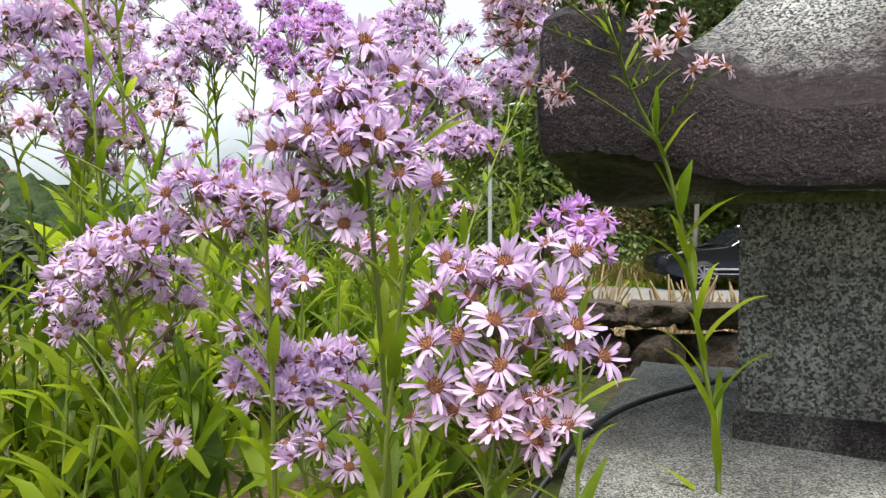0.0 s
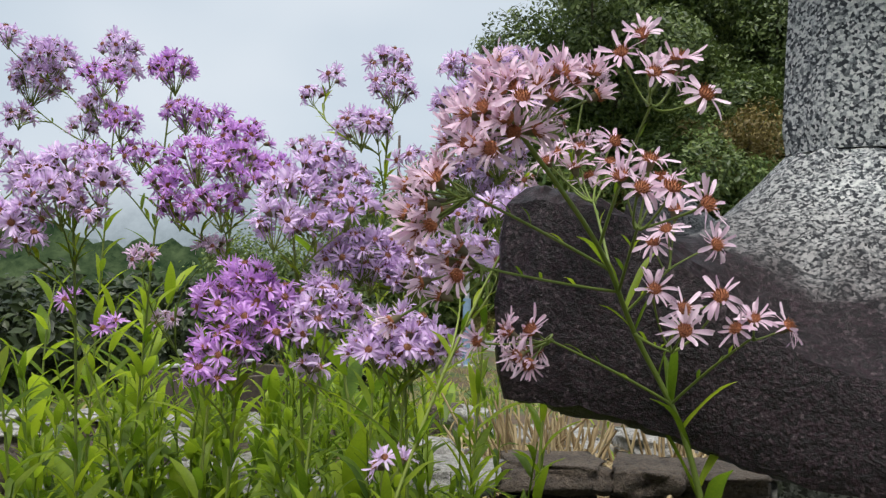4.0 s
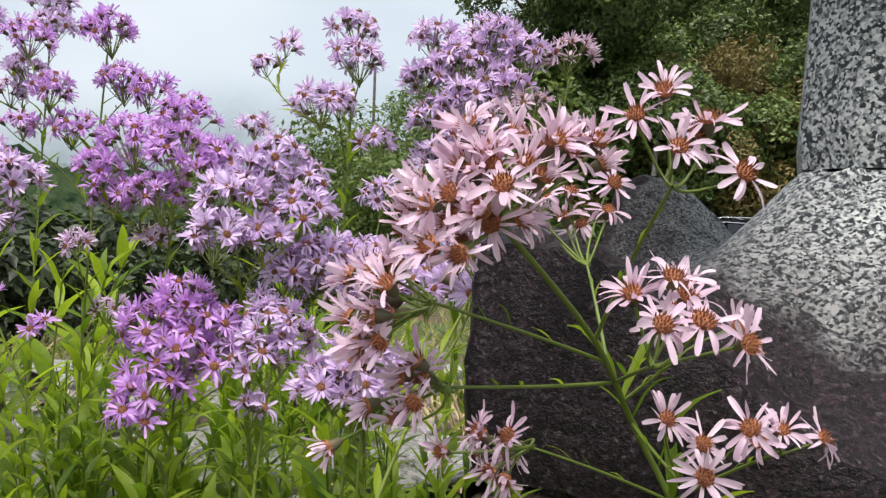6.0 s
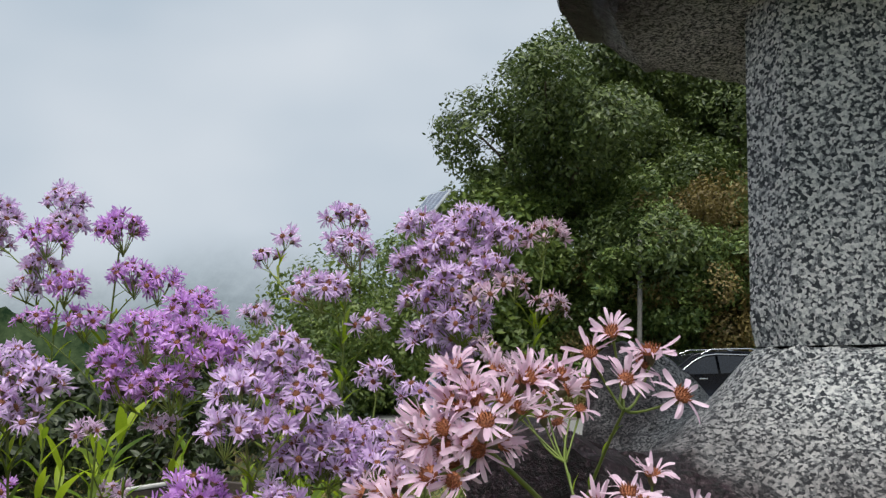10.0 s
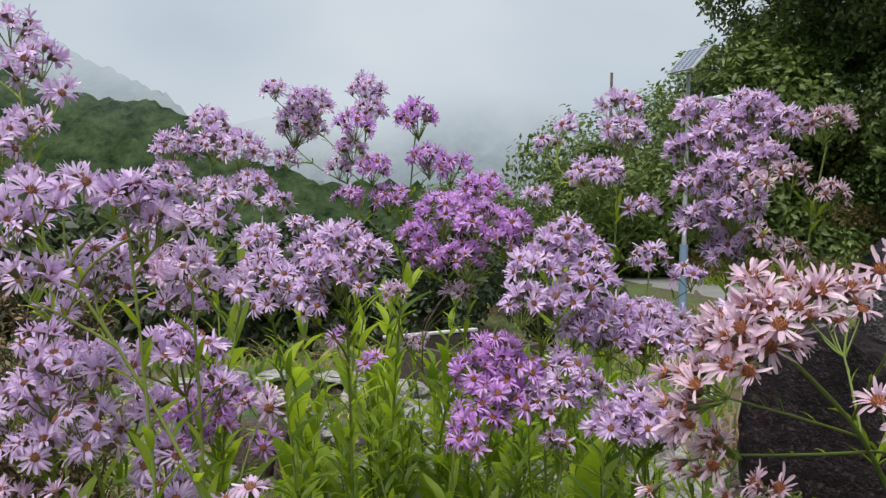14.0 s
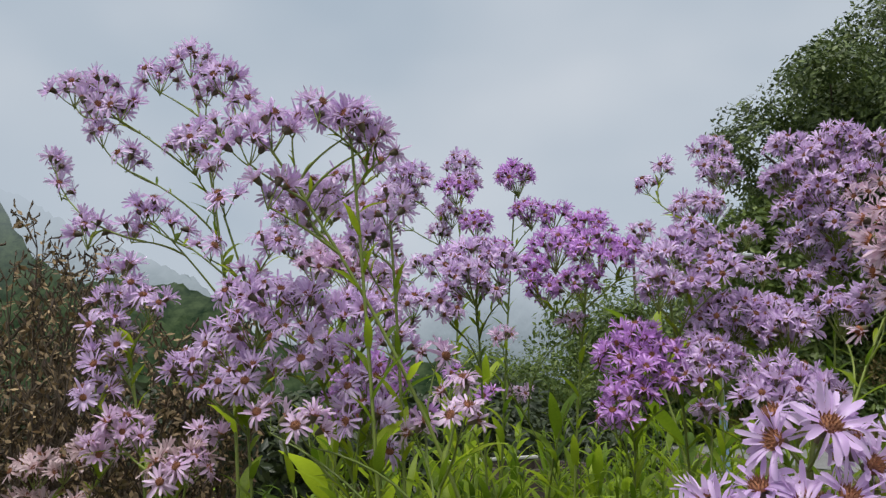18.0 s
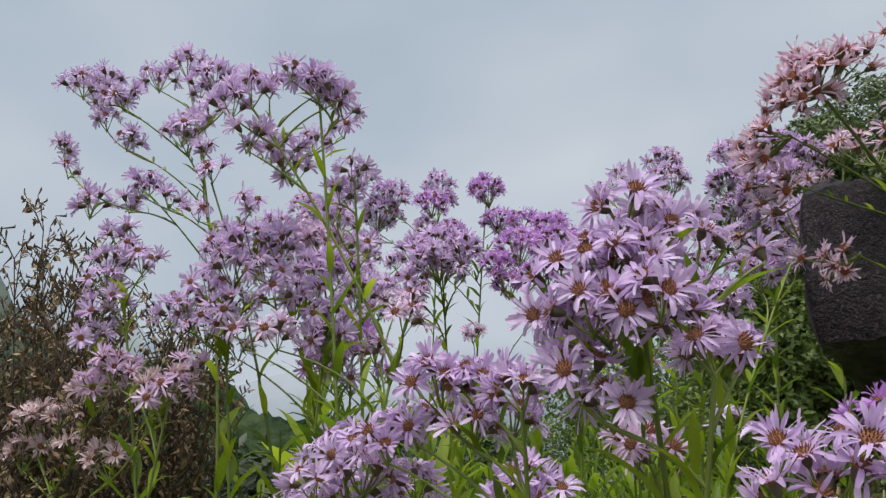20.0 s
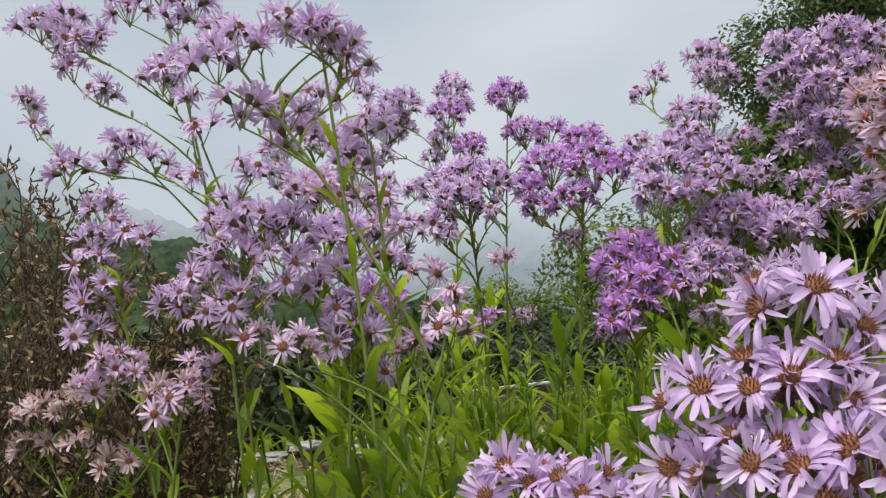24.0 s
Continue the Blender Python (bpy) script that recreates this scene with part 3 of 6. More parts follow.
def flagstone():
    """The flat irregular slab under the lantern."""
    bm = bmesh.new()
    ring = [(-0.40, -0.20), (0.95, -0.30), (1.05, 0.34), (0.0, 0.36), (-0.186, 0.41), (-0.325, 0.08)]
    verts = [bm.verts.new((x, y, 0)) for x, y in ring]
    face = bm.faces.new(verts)
    up = bmesh.ops.extrude_face_region(bm, geom=[face])
    for v in up["geom"]:
        if isinstance(v, bmesh.types.BMVert):
            v.co.z = 0.075
    bmesh.ops.recalc_face_normals(bm, faces=bm.faces)
    bmesh.ops.bevel(bm, geom=[e for e in bm.edges], offset=0.012, segments=2, affect="EDGES")
    bmesh.ops.triangulate(bm, faces=bm.faces)
    bmesh.ops.subdivide_edges(bm, edges=bm.edges, cuts=5)
    for v in bm.verts:
        v.co.z += 0.007 * noise.noise(v.co * 6) + 0.006 * noise.noise(v.co * 2.2) + 0.004 * noise.noise(v.co * 19)
        v.co.x += 0.02 * noise.noise(v.co * 5 + Vector((3, 0, 0)))
    ob = new("flagstone", link_mesh("flagstone", bm, GRANITE_SLAB))
    ob.matrix_basis = pose(0.56, 1.15, 0.037, 6.8)
    return tagged(ob, "flat grey stone slab under the lantern", "stone slab")


flagstone()


def cable():
    cu = bpy.data.curves.new("garden_cable", "CURVE")
    cu.dimensions, cu.bevel_depth, cu.bevel_resolution = "3D", 0.0045, 3
    sp = cu.splines.new("NURBS")
    pts = [(0.12, 1.02, 0.04), (0.18, 1.08, 0.10), (0.235, 1.17, 0.128), (0.33, 1.27, 0.140), (0.45, 1.36, 0.150), (0.58, 1.43, 0.158), (0.80, 1.48, 0.164)]
    sp.points.add(len(pts) - 1)
    for p, q in zip(sp.points, pts):
        p.co = (*q, 1)
    sp.use_endpoint_u, sp.order_u = True, 4
    cu.materials.append(CABLE)
    tagged(new("garden_cable", cu), "black rubber cable lying across the slab", "cable")


cable()

# low dry-stone edge behind the lantern and the bed
rng = random.Random(5)
x = 0.02
while x < 1.9:
    wide = rng.uniform(0.13, 0.25)
    y = 1.98 + 0.05 * x + rng.uniform(-0.03, 0.03)
    rock("edging_stone", (x + wide / 2, y, ground_z(x, y) + 0.045), (wide * 0.56, 0.10, 0.075), ROCK, "dark weathered field stone in a low garden edge", rng.random() * 50, rng.uniform(-12, 12), 0.8, "low stone edge")
    rock("coping_stone", (x + wide / 2 + rng.uniform(-0.03, 0.03), y + 0.02, ground_z(x, y) + 0.150), (wide * 0.60, 0.115, 0.040), ROCK if rng.random() < 0.25 else PALE_ROCK, "flat lichen-pale stone topping the garden edge", rng.random() * 50, rng.uniform(-9, 9), 0.6, "low stone edge")
    x += wide * 0.93
x = 0.25
while x < 2.6:
    wide = rng.uniform(0.28, 0.5)
    y = 2.75 + 0.10 * x + rng.uniform(-0.05, 0.05)
    rock("terrace_stone", (x + wide / 2, y, ground_z(x, y) + 0.055), (wide * 0.57, 0.17, 0.070), PALE_ROCK if rng.random() < 0.55 else ROCK, "flat pale stone of a second garden step", rng.random() * 50, rng.uniform(-8, 8), 0.6, "second stone step")
    x += wide * 0.97
for k in range(64):
    px, py = rng.uniform(-1.5, 0.2), 1.75 + 1.7 * rng.random() ** 1.4
    s = rng.uniform(0.04, 0.14)
    if px < -0.75 and py < 3.25:
        s *= 0.35
    rock("garden_stone", (px, py, ground_z(px, py) + s * 0.35), (s * rng.uniform(0.9, 1.5), s, s * 0.7), PALE_ROCK if rng.random() < 0.65 else ROCK, "rounded pale stone lying among the weeds", rng.random() * 80, rng.uniform(0, 180), 0.9, "stones among the weeds")


rock("garden_stone", (-0.99, 2.58, ground_z(-0.99, 2.58) + 0.05), (0.085, 0.08, 0.085), PALE_ROCK, "block of pale-topped stone in a gap of the weeds", 14.2, 20, 0.7, "stones among the weeds")
for k in range(34):
    px, py = rng.uniform(-1.0, -0.35), rng.uniform(2.45, 3.2)
    s = rng.uniform(0.012, 0.035)
    rock("pebble", (px, py, ground_z(px, py) + s * 0.5), (s * rng.uniform(0.9, 1.5), s, s * 0.7), PALE_ROCK, "small whitish pebble on the bare soil", rng.random() * 80, rng.uniform(0, 180), 0.9, "pebbles on the bare soil", "pebble")


# broken edge of pale-topped stones behind the bare soil
x = -2.05
while x < -0.80:
    wide = rng.uniform(0.14, 0.30)
    y = 3.52 + 0.22 * (x + 1.4) + rng.uniform(-0.07, 0.07)
    rock("edging_stone", (x + wide / 2, y, ground_z(x, y) + 0.030), (wide * 0.52, 0.09, 0.060), ROCK, "dark earthy stone in a broken garden edge", rng.random() * 50, rng.uniform(-20, 20), 0.9, "broken stone edge")
    rock("coping_stone", (x + wide / 2 + rng.uniform(-0.03, 0.03), y - 0.01, ground_z(x, y) + 0.100), (wide * 0.54, 0.095, 0.020), PALE_ROCK, "flat whitish stone on the broken garden edge", rng.random() * 50, rng.uniform(-16, 16), 0.7, "broken stone edge")
    x += wide * rng.uniform(0.98, 1.25)
for px, py, wide, tall in ((-1.20, 2.92, 0.085, 0.075), (-1.02, 2.36, 0.095, 0.100), (-0.86, 2.30, 0.070, 0.060)):
    rock("garden_stone", (px, py, ground_z(px, py) + tall * 0.6), (wide, wide * 0.9, tall), ROCK, "dark angular stone on the bare soil", px * 40, 25, 0.8, "dark stones in the bed")
rock("garden_stone", (-1.20, 2.93, ground_z(-1.20, 2.93) + 0.125), (0.10, 0.085, 0.018), PALE_ROCK, "flat pale stone lying on a dark one", 5.5, 10, 0.6, "stones among the weeds")


def planter_box():
    top = empty("planter_box", pose(-0.70, 3.58, ground_z(-0.7, 3.58) + 0.03, rz=52), "low dark wooden planter box with one white top edge", "planter")
    for name, sx, sy, x, y in (("side_board", 0.50, 0.025, 0, 0.21), ("side_board", 0.50, 0.025, 0, -0.21), ("end_board", 0.025, 0.395, 0.2375, 0), ("end_board", 0.025, 0.395, -0.2375, 0)):
        part(name, box(sx, sy, 0.24, (x, y, 0.10), 0.005), DARK_BOARD, top)
    part("soil", box(0.45, 0.395, 0.16, (0, 0, 0.08), 0.01), SOIL, top, "dark damp potting soil")
    part("rim", box(0.50, 0.032, 0.013, (0, 0.21, 0.2275), 0.004), WHITE_RIM, top, "white painted edge")


SOIL = mottled("potting_soil", (0.012, 0.009, 0.007), (0.05, 0.035, 0.022), 20, 0.95, 0.8, 0.02)
planter_box()


# ---- solar street lamp, poles ----
def solar_lamp():
    top = empty("solar_street_lamp", pose(0.565, 15.0, -0.80), "grey steel street lamp with a tilted solar panel", "street lamp")
    v, f = [], []
    tube(v, f, [Vector((0, 0, z)) for z in (0.0, 1.2)], [0.075, 0.070], 14)
    part("lower_pole", raw_mesh("lower_pole", v, f, BLUE_STEEL), None, top, "blue-painted lower pole")
    v, f = [], []
    tube(v, f, [Vector((0, 0, z)) for z in (1.2, 4.12)], [0.040, 0.034], 14)
    part("upper_pole", raw_mesh("upper_pole", v, f, POLE_GREY), None, top)
    part("base_plate", box(0.3, 0.3, 0.03, (0, 0, 0.015), 0.006), GALV, top)
    v, f = [], []
    tube(v, f, [Vector(p) for p in ((-0.24, 0, 3.70), (0.0, 0, 3.64), (0.32, 0, 3.69), (0.56, 0, 3.74))], [0.022] * 4, 8)
    part("arm", raw_mesh("arm", v, f, GALV), None, top)
    head = part("lamp_head", box(0.20, 0.12, 0.055, (0.55, 0, 3.69), 0.02, 3), GALV, top)
    part("lens", box(0.15, 0.08, 0.01, (0.55, 0, 3.659), 0.003), WHITE_RIM, head)
    panel = part("solar_panel", box(0.47, 0.92, 0.035, (0, 0, 0), 0.006), GALV, top, "tilted framed solar panel", m=Matrix.Translation((0.02, 0.02, 4.37)) @ Matrix(((0.863, 0.370, -0.346, 0), (-0.498, 0.739, -0.455, 0), (0.088, 0.565, 0.822, 0), (0, 0, 0, 1))))
    cellm, n, l, b = material("solar_cells", 0.45)
    br = n.new("ShaderNodeTexBrick")
    br.offset = 0.0
    br.inputs["Color1"].default_value = br.inputs["Color2"].default_value = (0.055, 0.08, 0.13, 1)
    br.inputs["Mortar"].default_value = (0.45, 0.48, 0.52, 1)
    br.inputs["Scale"].default_value, br.inputs["Mortar Size"].default_value, br.inputs["Brick Width"].default_value, br.inputs["Row Height"].default_value = 1.0, 0.006, 0.10, 0.10
    co = n.new("ShaderNodeTexCoord")
    l.new(co.outputs["Object"], br.inputs["Vector"])
    l.new(br.outputs[0], b.inputs["Base Color"])
    part("cell_sheet", box(0.42, 0.86, 0.006, (0, 0, 0.020)), cellm, panel, "dark blue cell grid")


solar_lamp()


def pole(name, x, y, z0, z1, r, mat, label, lean=0.0):
    v, f = [], []
    tube(v, f, [Vector((lean * t, 0, (z1 - z0) * t)) for t in (0, 0.3, 0.6, 1.0)], [r, r * 0.95, r * 0.9, r * 0.8], 12)
    f.append(tuple(range(36, 48)))
    ob = new(name, raw_mesh(name, v, f, mat))
    ob.matrix_basis = pose(x, y, z0)
    return tagged(ob, label, "pole")


pole("utility_pole", -1.36, 26.8, -1.2, 5.49, 0.052, DARK_BOARD, "thin grey pole rising above the shrubs")
pole("wooden_post", 6.45, 22.9, -0.8, 4.2, 0.075, POST, "weathered post overgrown with vines", 0.25)


# ---- parked car ----
def car():
    top = empty("suv", pose(7.35, 21.3, -0.76, rz=4), "parked glossy black car with chrome side trim", "car")
    prof = [(-2.36, 0.42), (-2.40, 0.62), (-2.30, 0.86), (-1.55, 0.99), (-0.84, 1.07), (-0.18, 1.52), (0.24, 1.62), (1.0, 1.65), (1.7, 1.60), (2.15, 1.30), (2.34, 1.05), (2.38, 0.60), (2.30, 0.40), (1.95, 0.30), (-1.95, 0.30)]
    bm = bmesh.new()
    lower = [p for p in prof]
    half = 0.92
    rows = []
    for s, inset in ((-1, 0.10), (-1, 0.0), (1, 0.0), (1, 0.10)):
        ring = []
        for x, z in lower:
            tuck = 0.17 * step(1.05, 1.65, z)
            k = 1 - (0.035 if inset else 0)
            ring.append(bm.verts.new((x * k, s * (half - tuck - inset * 0.5), 0.95 + (z - 0.95) * (k if inset else 1.0))))
        rows.append(ring)
    rows = [rows[0], rows[1], rows[2], rows[3]]
    n = len(lower)
    for a, b in zip(rows, rows[1:]):
        for k in range(n):
            bm.faces.new((a[k], a[(k + 1) % n], b[(k + 1) % n], b[k]))
    bm.faces.new(rows[0][::-1])
    bm.faces.new(rows[3])
    bmesh.ops.recalc_face_normals(bm, faces=bm.faces)
    bmesh.ops.bevel(bm, geom=list(bm.edges), offset=0.03, segments=2, affect="EDGES")
    part("body", bm, CAR_PAINT, top, "glossy black bodywork", True)

    def window(name, pts, y):
        w = bmesh.new()
        a = [w.verts.new((x, y - 0.17 * step(1.05, 1.65, z) * (1 if y > 0 else -1) + (0.006 if y > 0 else -0.006), z)) for x, z in pts]
        f = w.faces.new(a)
        r = bmesh.ops.extrude_face_region(w, geom=[f])
        for v in r["geom"]:
            if isinstance(v, bmesh.types.BMVert):
                v.co.y += -0.02 if y > 0 else 0.02
        bmesh.ops.recalc_face_normals(w, faces=w.faces)
        return part(name, w, CAR_GLASS, top, "dark tinted glass")

    for y in (-0.92, 0.92):
        window("front_side_window", [(-0.66, 1.09), (0.34, 1.10), (0.34, 1.53), (0.06, 1.50), (-0.26, 1.36)], y)
        window("rear_side_window", [(0.41, 1.10), (1.24, 1.13), (1.20, 1.50), (0.41, 1.54)], y)
        window("quarter_window", [(1.32, 1.14), (1.86, 1.20), (1.62, 1.42), (1.29, 1.49)], y)
        sgn = 1 if y > 0 else -1
        v, f = [], []
        tube(v, f, [Vector((xx, y - sgn * (0.17 * step(1.05, 1.65, zz) - 0.006), zz)) for xx, zz in ((-0.74, 1.08), (-0.24, 1.40), (0.06, 1.54), (0.38, 1.575), (1.2, 1.545), (1.70, 1.43), (1.92, 1.19))], [0.016] * 7, 6)
        part("window_trim", raw_mesh("window_trim", v, f, CHROME), None, top, "chrome window surround")
        part("sill_trim", box(2.9, 0.02, 0.05, (0.05, y * 1.003, 0.52), 0.006), CHROME, top, "chrome sill strip")
        part("door_trim", box(2.6, 0.016, 0.02, (0.1, y * 1.003, 0.40), 0.004), CHROME, top)
        for hx in (-0.05, 1.05):
            part("door_handle", box(0.22, 0.03, 0.03, (hx, y * 1.012, 0.98), 0.008), CHROME, top)
        part("wing_mirror", box(0.13, 0.18, 0.13, (-0.52, y * 1.06, 1.10), 0.03, 3), CAR_PAINT, top)
        v, f = [], []
        tube(v, f, [Vector((xx, y * 0.76, zz)) for xx, zz in ((0.02, 1.58), (0.30, 1.69), (1.3, 1.70), (1.65, 1.63))], [0.017] * 4, 6)
        part("roof_rail", raw_mesh("roof_rail", v, f, CHROME), None, top)
        part("headlight", box(0.36, 0.10, 0.13, (-2.16, y * 0.86, 0.80), 0.03, 3), CAR_GLASS, top)
    side_on = Matrix.Rotation(radians(90), 4, "X")
    for x in (-1.42, 1.42):
        for y in (-0.80, 0.80):
            hub = Vector((x, y, 0.36))
            b = bmesh.new()
            rod(0.36, 0.36, 0.24, hub + Vector((0, 0.12, 0)), 32, b, side_on)
            bmesh.ops.bevel(b, geom=[e for e in b.edges if abs(e.verts[0].co.y - e.verts[1].co.y) < 1e-4], offset=0.03, segments=2, affect="EDGES")
            wheel = part("wheel", b, TYRE, top, "black tyre", True)
            s = 1 if y > 0 else -1
            c = bmesh.new()
            rod(0.05, 0.05, 0.03, hub + Vector((0, 0.14 * s + 0.015, 0)), 16, c, side_on)
            bmesh.ops.create_cone(c, cap_ends=False, segments=32, radius1=0.25, radius2=0.235, depth=0.03, matrix=Matrix.Translation(hub + Vector((0, 0.135 * s, 0))) @ side_on)
            for k in range(10):
                t = Matrix.Translation(hub + Vector((0, 0.14 * s, 0))) @ Matrix.Rotation(2 * math.pi * k / 10, 4, "Y") @ Matrix.Translation((0, 0, 0.13))
                bmesh.ops.create_cube(c, size=1, matrix=t @ Matrix.Diagonal((0.035, 0.02, 0.22, 1)))
            part("rim", c, RIM, wheel, "spoked alloy rim")
    w = bmesh.new()
    a = [w.verts.new(p) for p in ((-0.83, -0.78, 1.095), (-0.83, 0.78, 1.095), (-0.20, 0.68, 1.525), (-0.20, -0.68, 1.525))]
    f = w.faces.new(a)
    r = bmesh.ops.extrude_face_region(w, geom=[f])
    for v in r["geom"]:
        if isinstance(v, bmesh.types.BMVert):
            v.co += Vector((-0.016, 0, 0.022))
    bmesh.ops.recalc_face_normals(w, faces=w.faces)
    part("windscreen", w, CAR_GLASS, top, "dark windscreen")


car()


# ---- trees and shrubs beyond the road ----
def leaf_cloud(name, lobes, count, size, mat, seed, hollow=0.40):
    """A crown of many small bent leaves, thick near the surface of its lobes and with gaps between them."""
    r = random.Random(seed)
    verts, faces = [], []
    weights = [l[3] ** 2 for l in lobes]
    for _ in range(count):
        cx, cy, cz, rad, flat = r.choices(lobes, weights)[0]
        d = Vector((r.gauss(0, 1), r.gauss(0, 1), r.gauss(0.15, 1))).normalized()
        k = hollow + (1 - hollow) * r.random() ** 0.5
        k *= 1 + 0.30 * noise.noise(d * 2.4 + Vector((cx, cy, cz)))
        p = Vector((cx, cy, cz)) + Vector((d.x, d.y, d.z * flat)) * rad * k
        if noise.noise(p * 1.1 + Vector((seed, 0, 0))) + 0.5 * noise.noise(p * 2.6) < -0.22:
            continue
        s = size * r.uniform(0.6, 1.4)
        face_dir = (d + Vector((r.gauss(0, 0.6), r.gauss(0, 0.6), r.gauss(0.5, 0.5)))).normalized()
        a = face_dir.orthogonal().normalized()
        a.rotate(Matrix.Rotation(r.uniform(0, 6.28), 3, face_dir))
        b = face_dir.cross(a)
        i = len(verts)
        verts += [p - a * s, p + b * s * 0.45 - face_dir * s * 0.1, p + a * s - face_dir * s * 0.35, p - b * s * 0.45 - face_dir * s * 0.1]
        faces += [(i, i + 1, i + 2), (i, i + 2, i + 3)]
    return raw_mesh(name, verts, faces, mat, False)


def make_tree(height, spread, seed, mat, leaves, size, label, name="tree", cat="tree"):
    r = random.Random(seed)
    top = empty(name, pose(0, 0, 0), label, cat, "trees along the road")
    v, f = [], []
    lean = Vector((r.uniform(-0.3, 0.3), r.uniform(-0.3, 0.3), 0))
    tip = Vector((lean.x, lean.y, height * 0.8))
    trunk = bend(Vector((0, 0, -0.3)), Vector((lean.x * 0.2, 0, height * 0.4)), tip, 8)
    base_r = height * 0.022
    tube(v, f, trunk, [base_r * (1 - 0.85 * k / 8) for k in range(9)], 9)
    lobes = [(tip.x, tip.y, height * 0.80, spread * 0.55, 1.0)]
    for k in range(11):
        h = r.uniform(0.22, 0.80)
        root = trunk[min(8, int(h * 9))]
        ang = k * 2.4 + r.uniform(-0.4, 0.4)
        reach = spread * r.uniform(0.55, 1.0) * (1.1 - 0.6 * abs(h - 0.45))
        end = root + Vector((math.cos(ang) * reach, math.sin(ang) * reach, height * r.uniform(0.08, 0.22)))
        limb = bend(root, (root + end) / 2 + Vector((0, 0, 0.15)), end, 5)
        tube(v, f, limb, [base_r * 0.45 * (1 - 0.8 * q / 5) for q in range(6)], 6)
        lobes.append((end.x, end.y, end.z, spread * r.uniform(0.32, 0.52), r.uniform(0.7, 1.0)))
        mid = limb[3]
        lobes.append((mid.x, mid.y, mid.z, spread * r.uniform(0.25, 0.4), 0.8))
    part("trunk", raw_mesh("trunk", v, f, BARK), None, top, "dark bark trunk and limbs")
    part("crown", leaf_cloud("crown", lobes, leaves, size, mat, seed), None, top)
    return top


def make_shrub(seed, mat, leaves, size, label, name="shrub", big=1.0):
    r = random.Random(seed)
    top = empty(name, pose(0, 0, 0), label, "shrub", "shrubs on the bank")
    v, f = [], []
    lobes = []
    for k in range(9):
        ang, rad = k * 2.4, big * r.uniform(0.2, 0.9)
        end = Vector((math.cos(ang) * rad, math.sin(ang) * rad * 0.7, big * r.uniform(0.35, 1.0)))
        tube(v, f, bend(Vector((0, 0, -0.2)), Vector((end.x * 0.3, end.y * 0.3, end.z * 0.7)), end, 4), [0.03, 0.025, 0.02, 0.014, 0.008], 5)
        lobes.append((end.x, end.y, end.z, big * r.uniform(0.3, 0.55), 0.8))
        lobes.append((end.x * 0.6, end.y * 0.6, end.z * 0.45, big * r.uniform(0.3, 0.45), 0.8))
    part("branchwork", raw_mesh("branchwork", v, f, BARK), None, top)
    part("foliage", leaf_cloud("foliage", lobes, leaves, size, mat, seed, 0.4), None, top)
    return top


def scatter(first, spots):
    """Stands the first thing and its copies at (x, y, z, turn, scale)."""
    places = [pose(x, y, z, 0, 0, turn) @ Matrix.Diagonal((s, s, s, 1)) for x, y, z, turn, s in spots]
    for m in places[1:]:
        copy_thing(first, m)
    first.matrix_basis = places[0]


scatter(make_tree(8.0, 2.55, 3, TREE_LEAF, 80000, 0.058, "broad dark green tree beyond the road"), [(5.0, 26.5, -0.7, 0, 1.52), (11.5, 27.5, -0.3, 120, 1.45), (17.5, 25.5, 0.0, 60, 1.4), (9.4, 31.0, 1.5, 200, 1.75), (15.0, 33.0, 1.0, 300, 1.8), (12.6, 30.0, 2.0, 30, 1.6)])
scatter(make_tree(6.5, 2.4, 8, VINE_LEAF, 48000, 0.068, "tree hung with leafy vines beyond the road"), [(8.0, 25.6, -0.7, 0, 1.15), (13.4, 24.6, -0.4, 90, 1.2), (3.3, 29.0, -0.7, 230, 1.3), (6.4, 29.0, 0.0, 20, 1.5), (11.0, 25.2, -0.5, 260, 1.0)])
scatter(make_tree(5.0, 2.0, 14, RUST_LEAF, 17000, 0.06, "small tree with leaves turning rusty"), [(9.8, 24.9, -0.6, 0, 1.25), (14.8, 24.0, -0.5, 150, 1.1), (6.6, 25.6, -0.6, 40, 0.9), (8.9, 24.6, 0.9, 90, 1.0), (12.2, 25.0, 0.5, 210, 1.2)])
scatter(make_shrub(21, VINE_LEAF, 4200, 0.075, "leafy green shrub on the road bank"), [(5.0, 24.4, -0.8, 70, 1.3), (6.6, 24.2, -0.8, 150, 1.4), (8.4, 24.4, -0.7, 10, 1.5), (10.2, 24.5, -0.7, 95, 1.5), (12.2, 23.8, -0.7, 200, 1.5), (14.6, 23.4, -0.7, 300, 1.5), (3.4, 25.0, -0.8, 260, 1.4)])
scatter(make_shrub(25, BUSH_LEAF, 36000, 0.055, "tall yellow-green bush beside the road", big=2.4), [(1.1, 26.2, -0.9, 0, 1.85), (-0.9, 25.6, -1.1, 120, 1.45), (3.3, 26.8, -0.8, 250, 2.1), (-2.5, 24.2, -1.3, 40, 1.2), (-4.2, 23.4, -1.9, 200, 1.2)])
scatter(make_shrub(29, VINE_LEAF, 17000, 0.09, "vine-covered bank of leafy shrubs", big=3.0), [(6.2, 26.2, -0.8, 0, 1.0), (9.2, 26.4, -0.8, 140, 1.1), (12.4, 26.0, -0.8, 260, 1.1), (15.6, 25.4, -0.8, 60, 1.1)])
scatter(make_shrub(37, DARK_LEAF, 14000, 0.075, "wide dark bush on the valley edge", big=2.2), [(-6.0, 22.0, -2.3, 90, 0.9), (-8.0, 22.0, -3.0, 200, 1.2), (-12.0, 23.0, -4.6, 310, 1.5), (-16.0, 20.0, -5.8, 40, 1.5)])
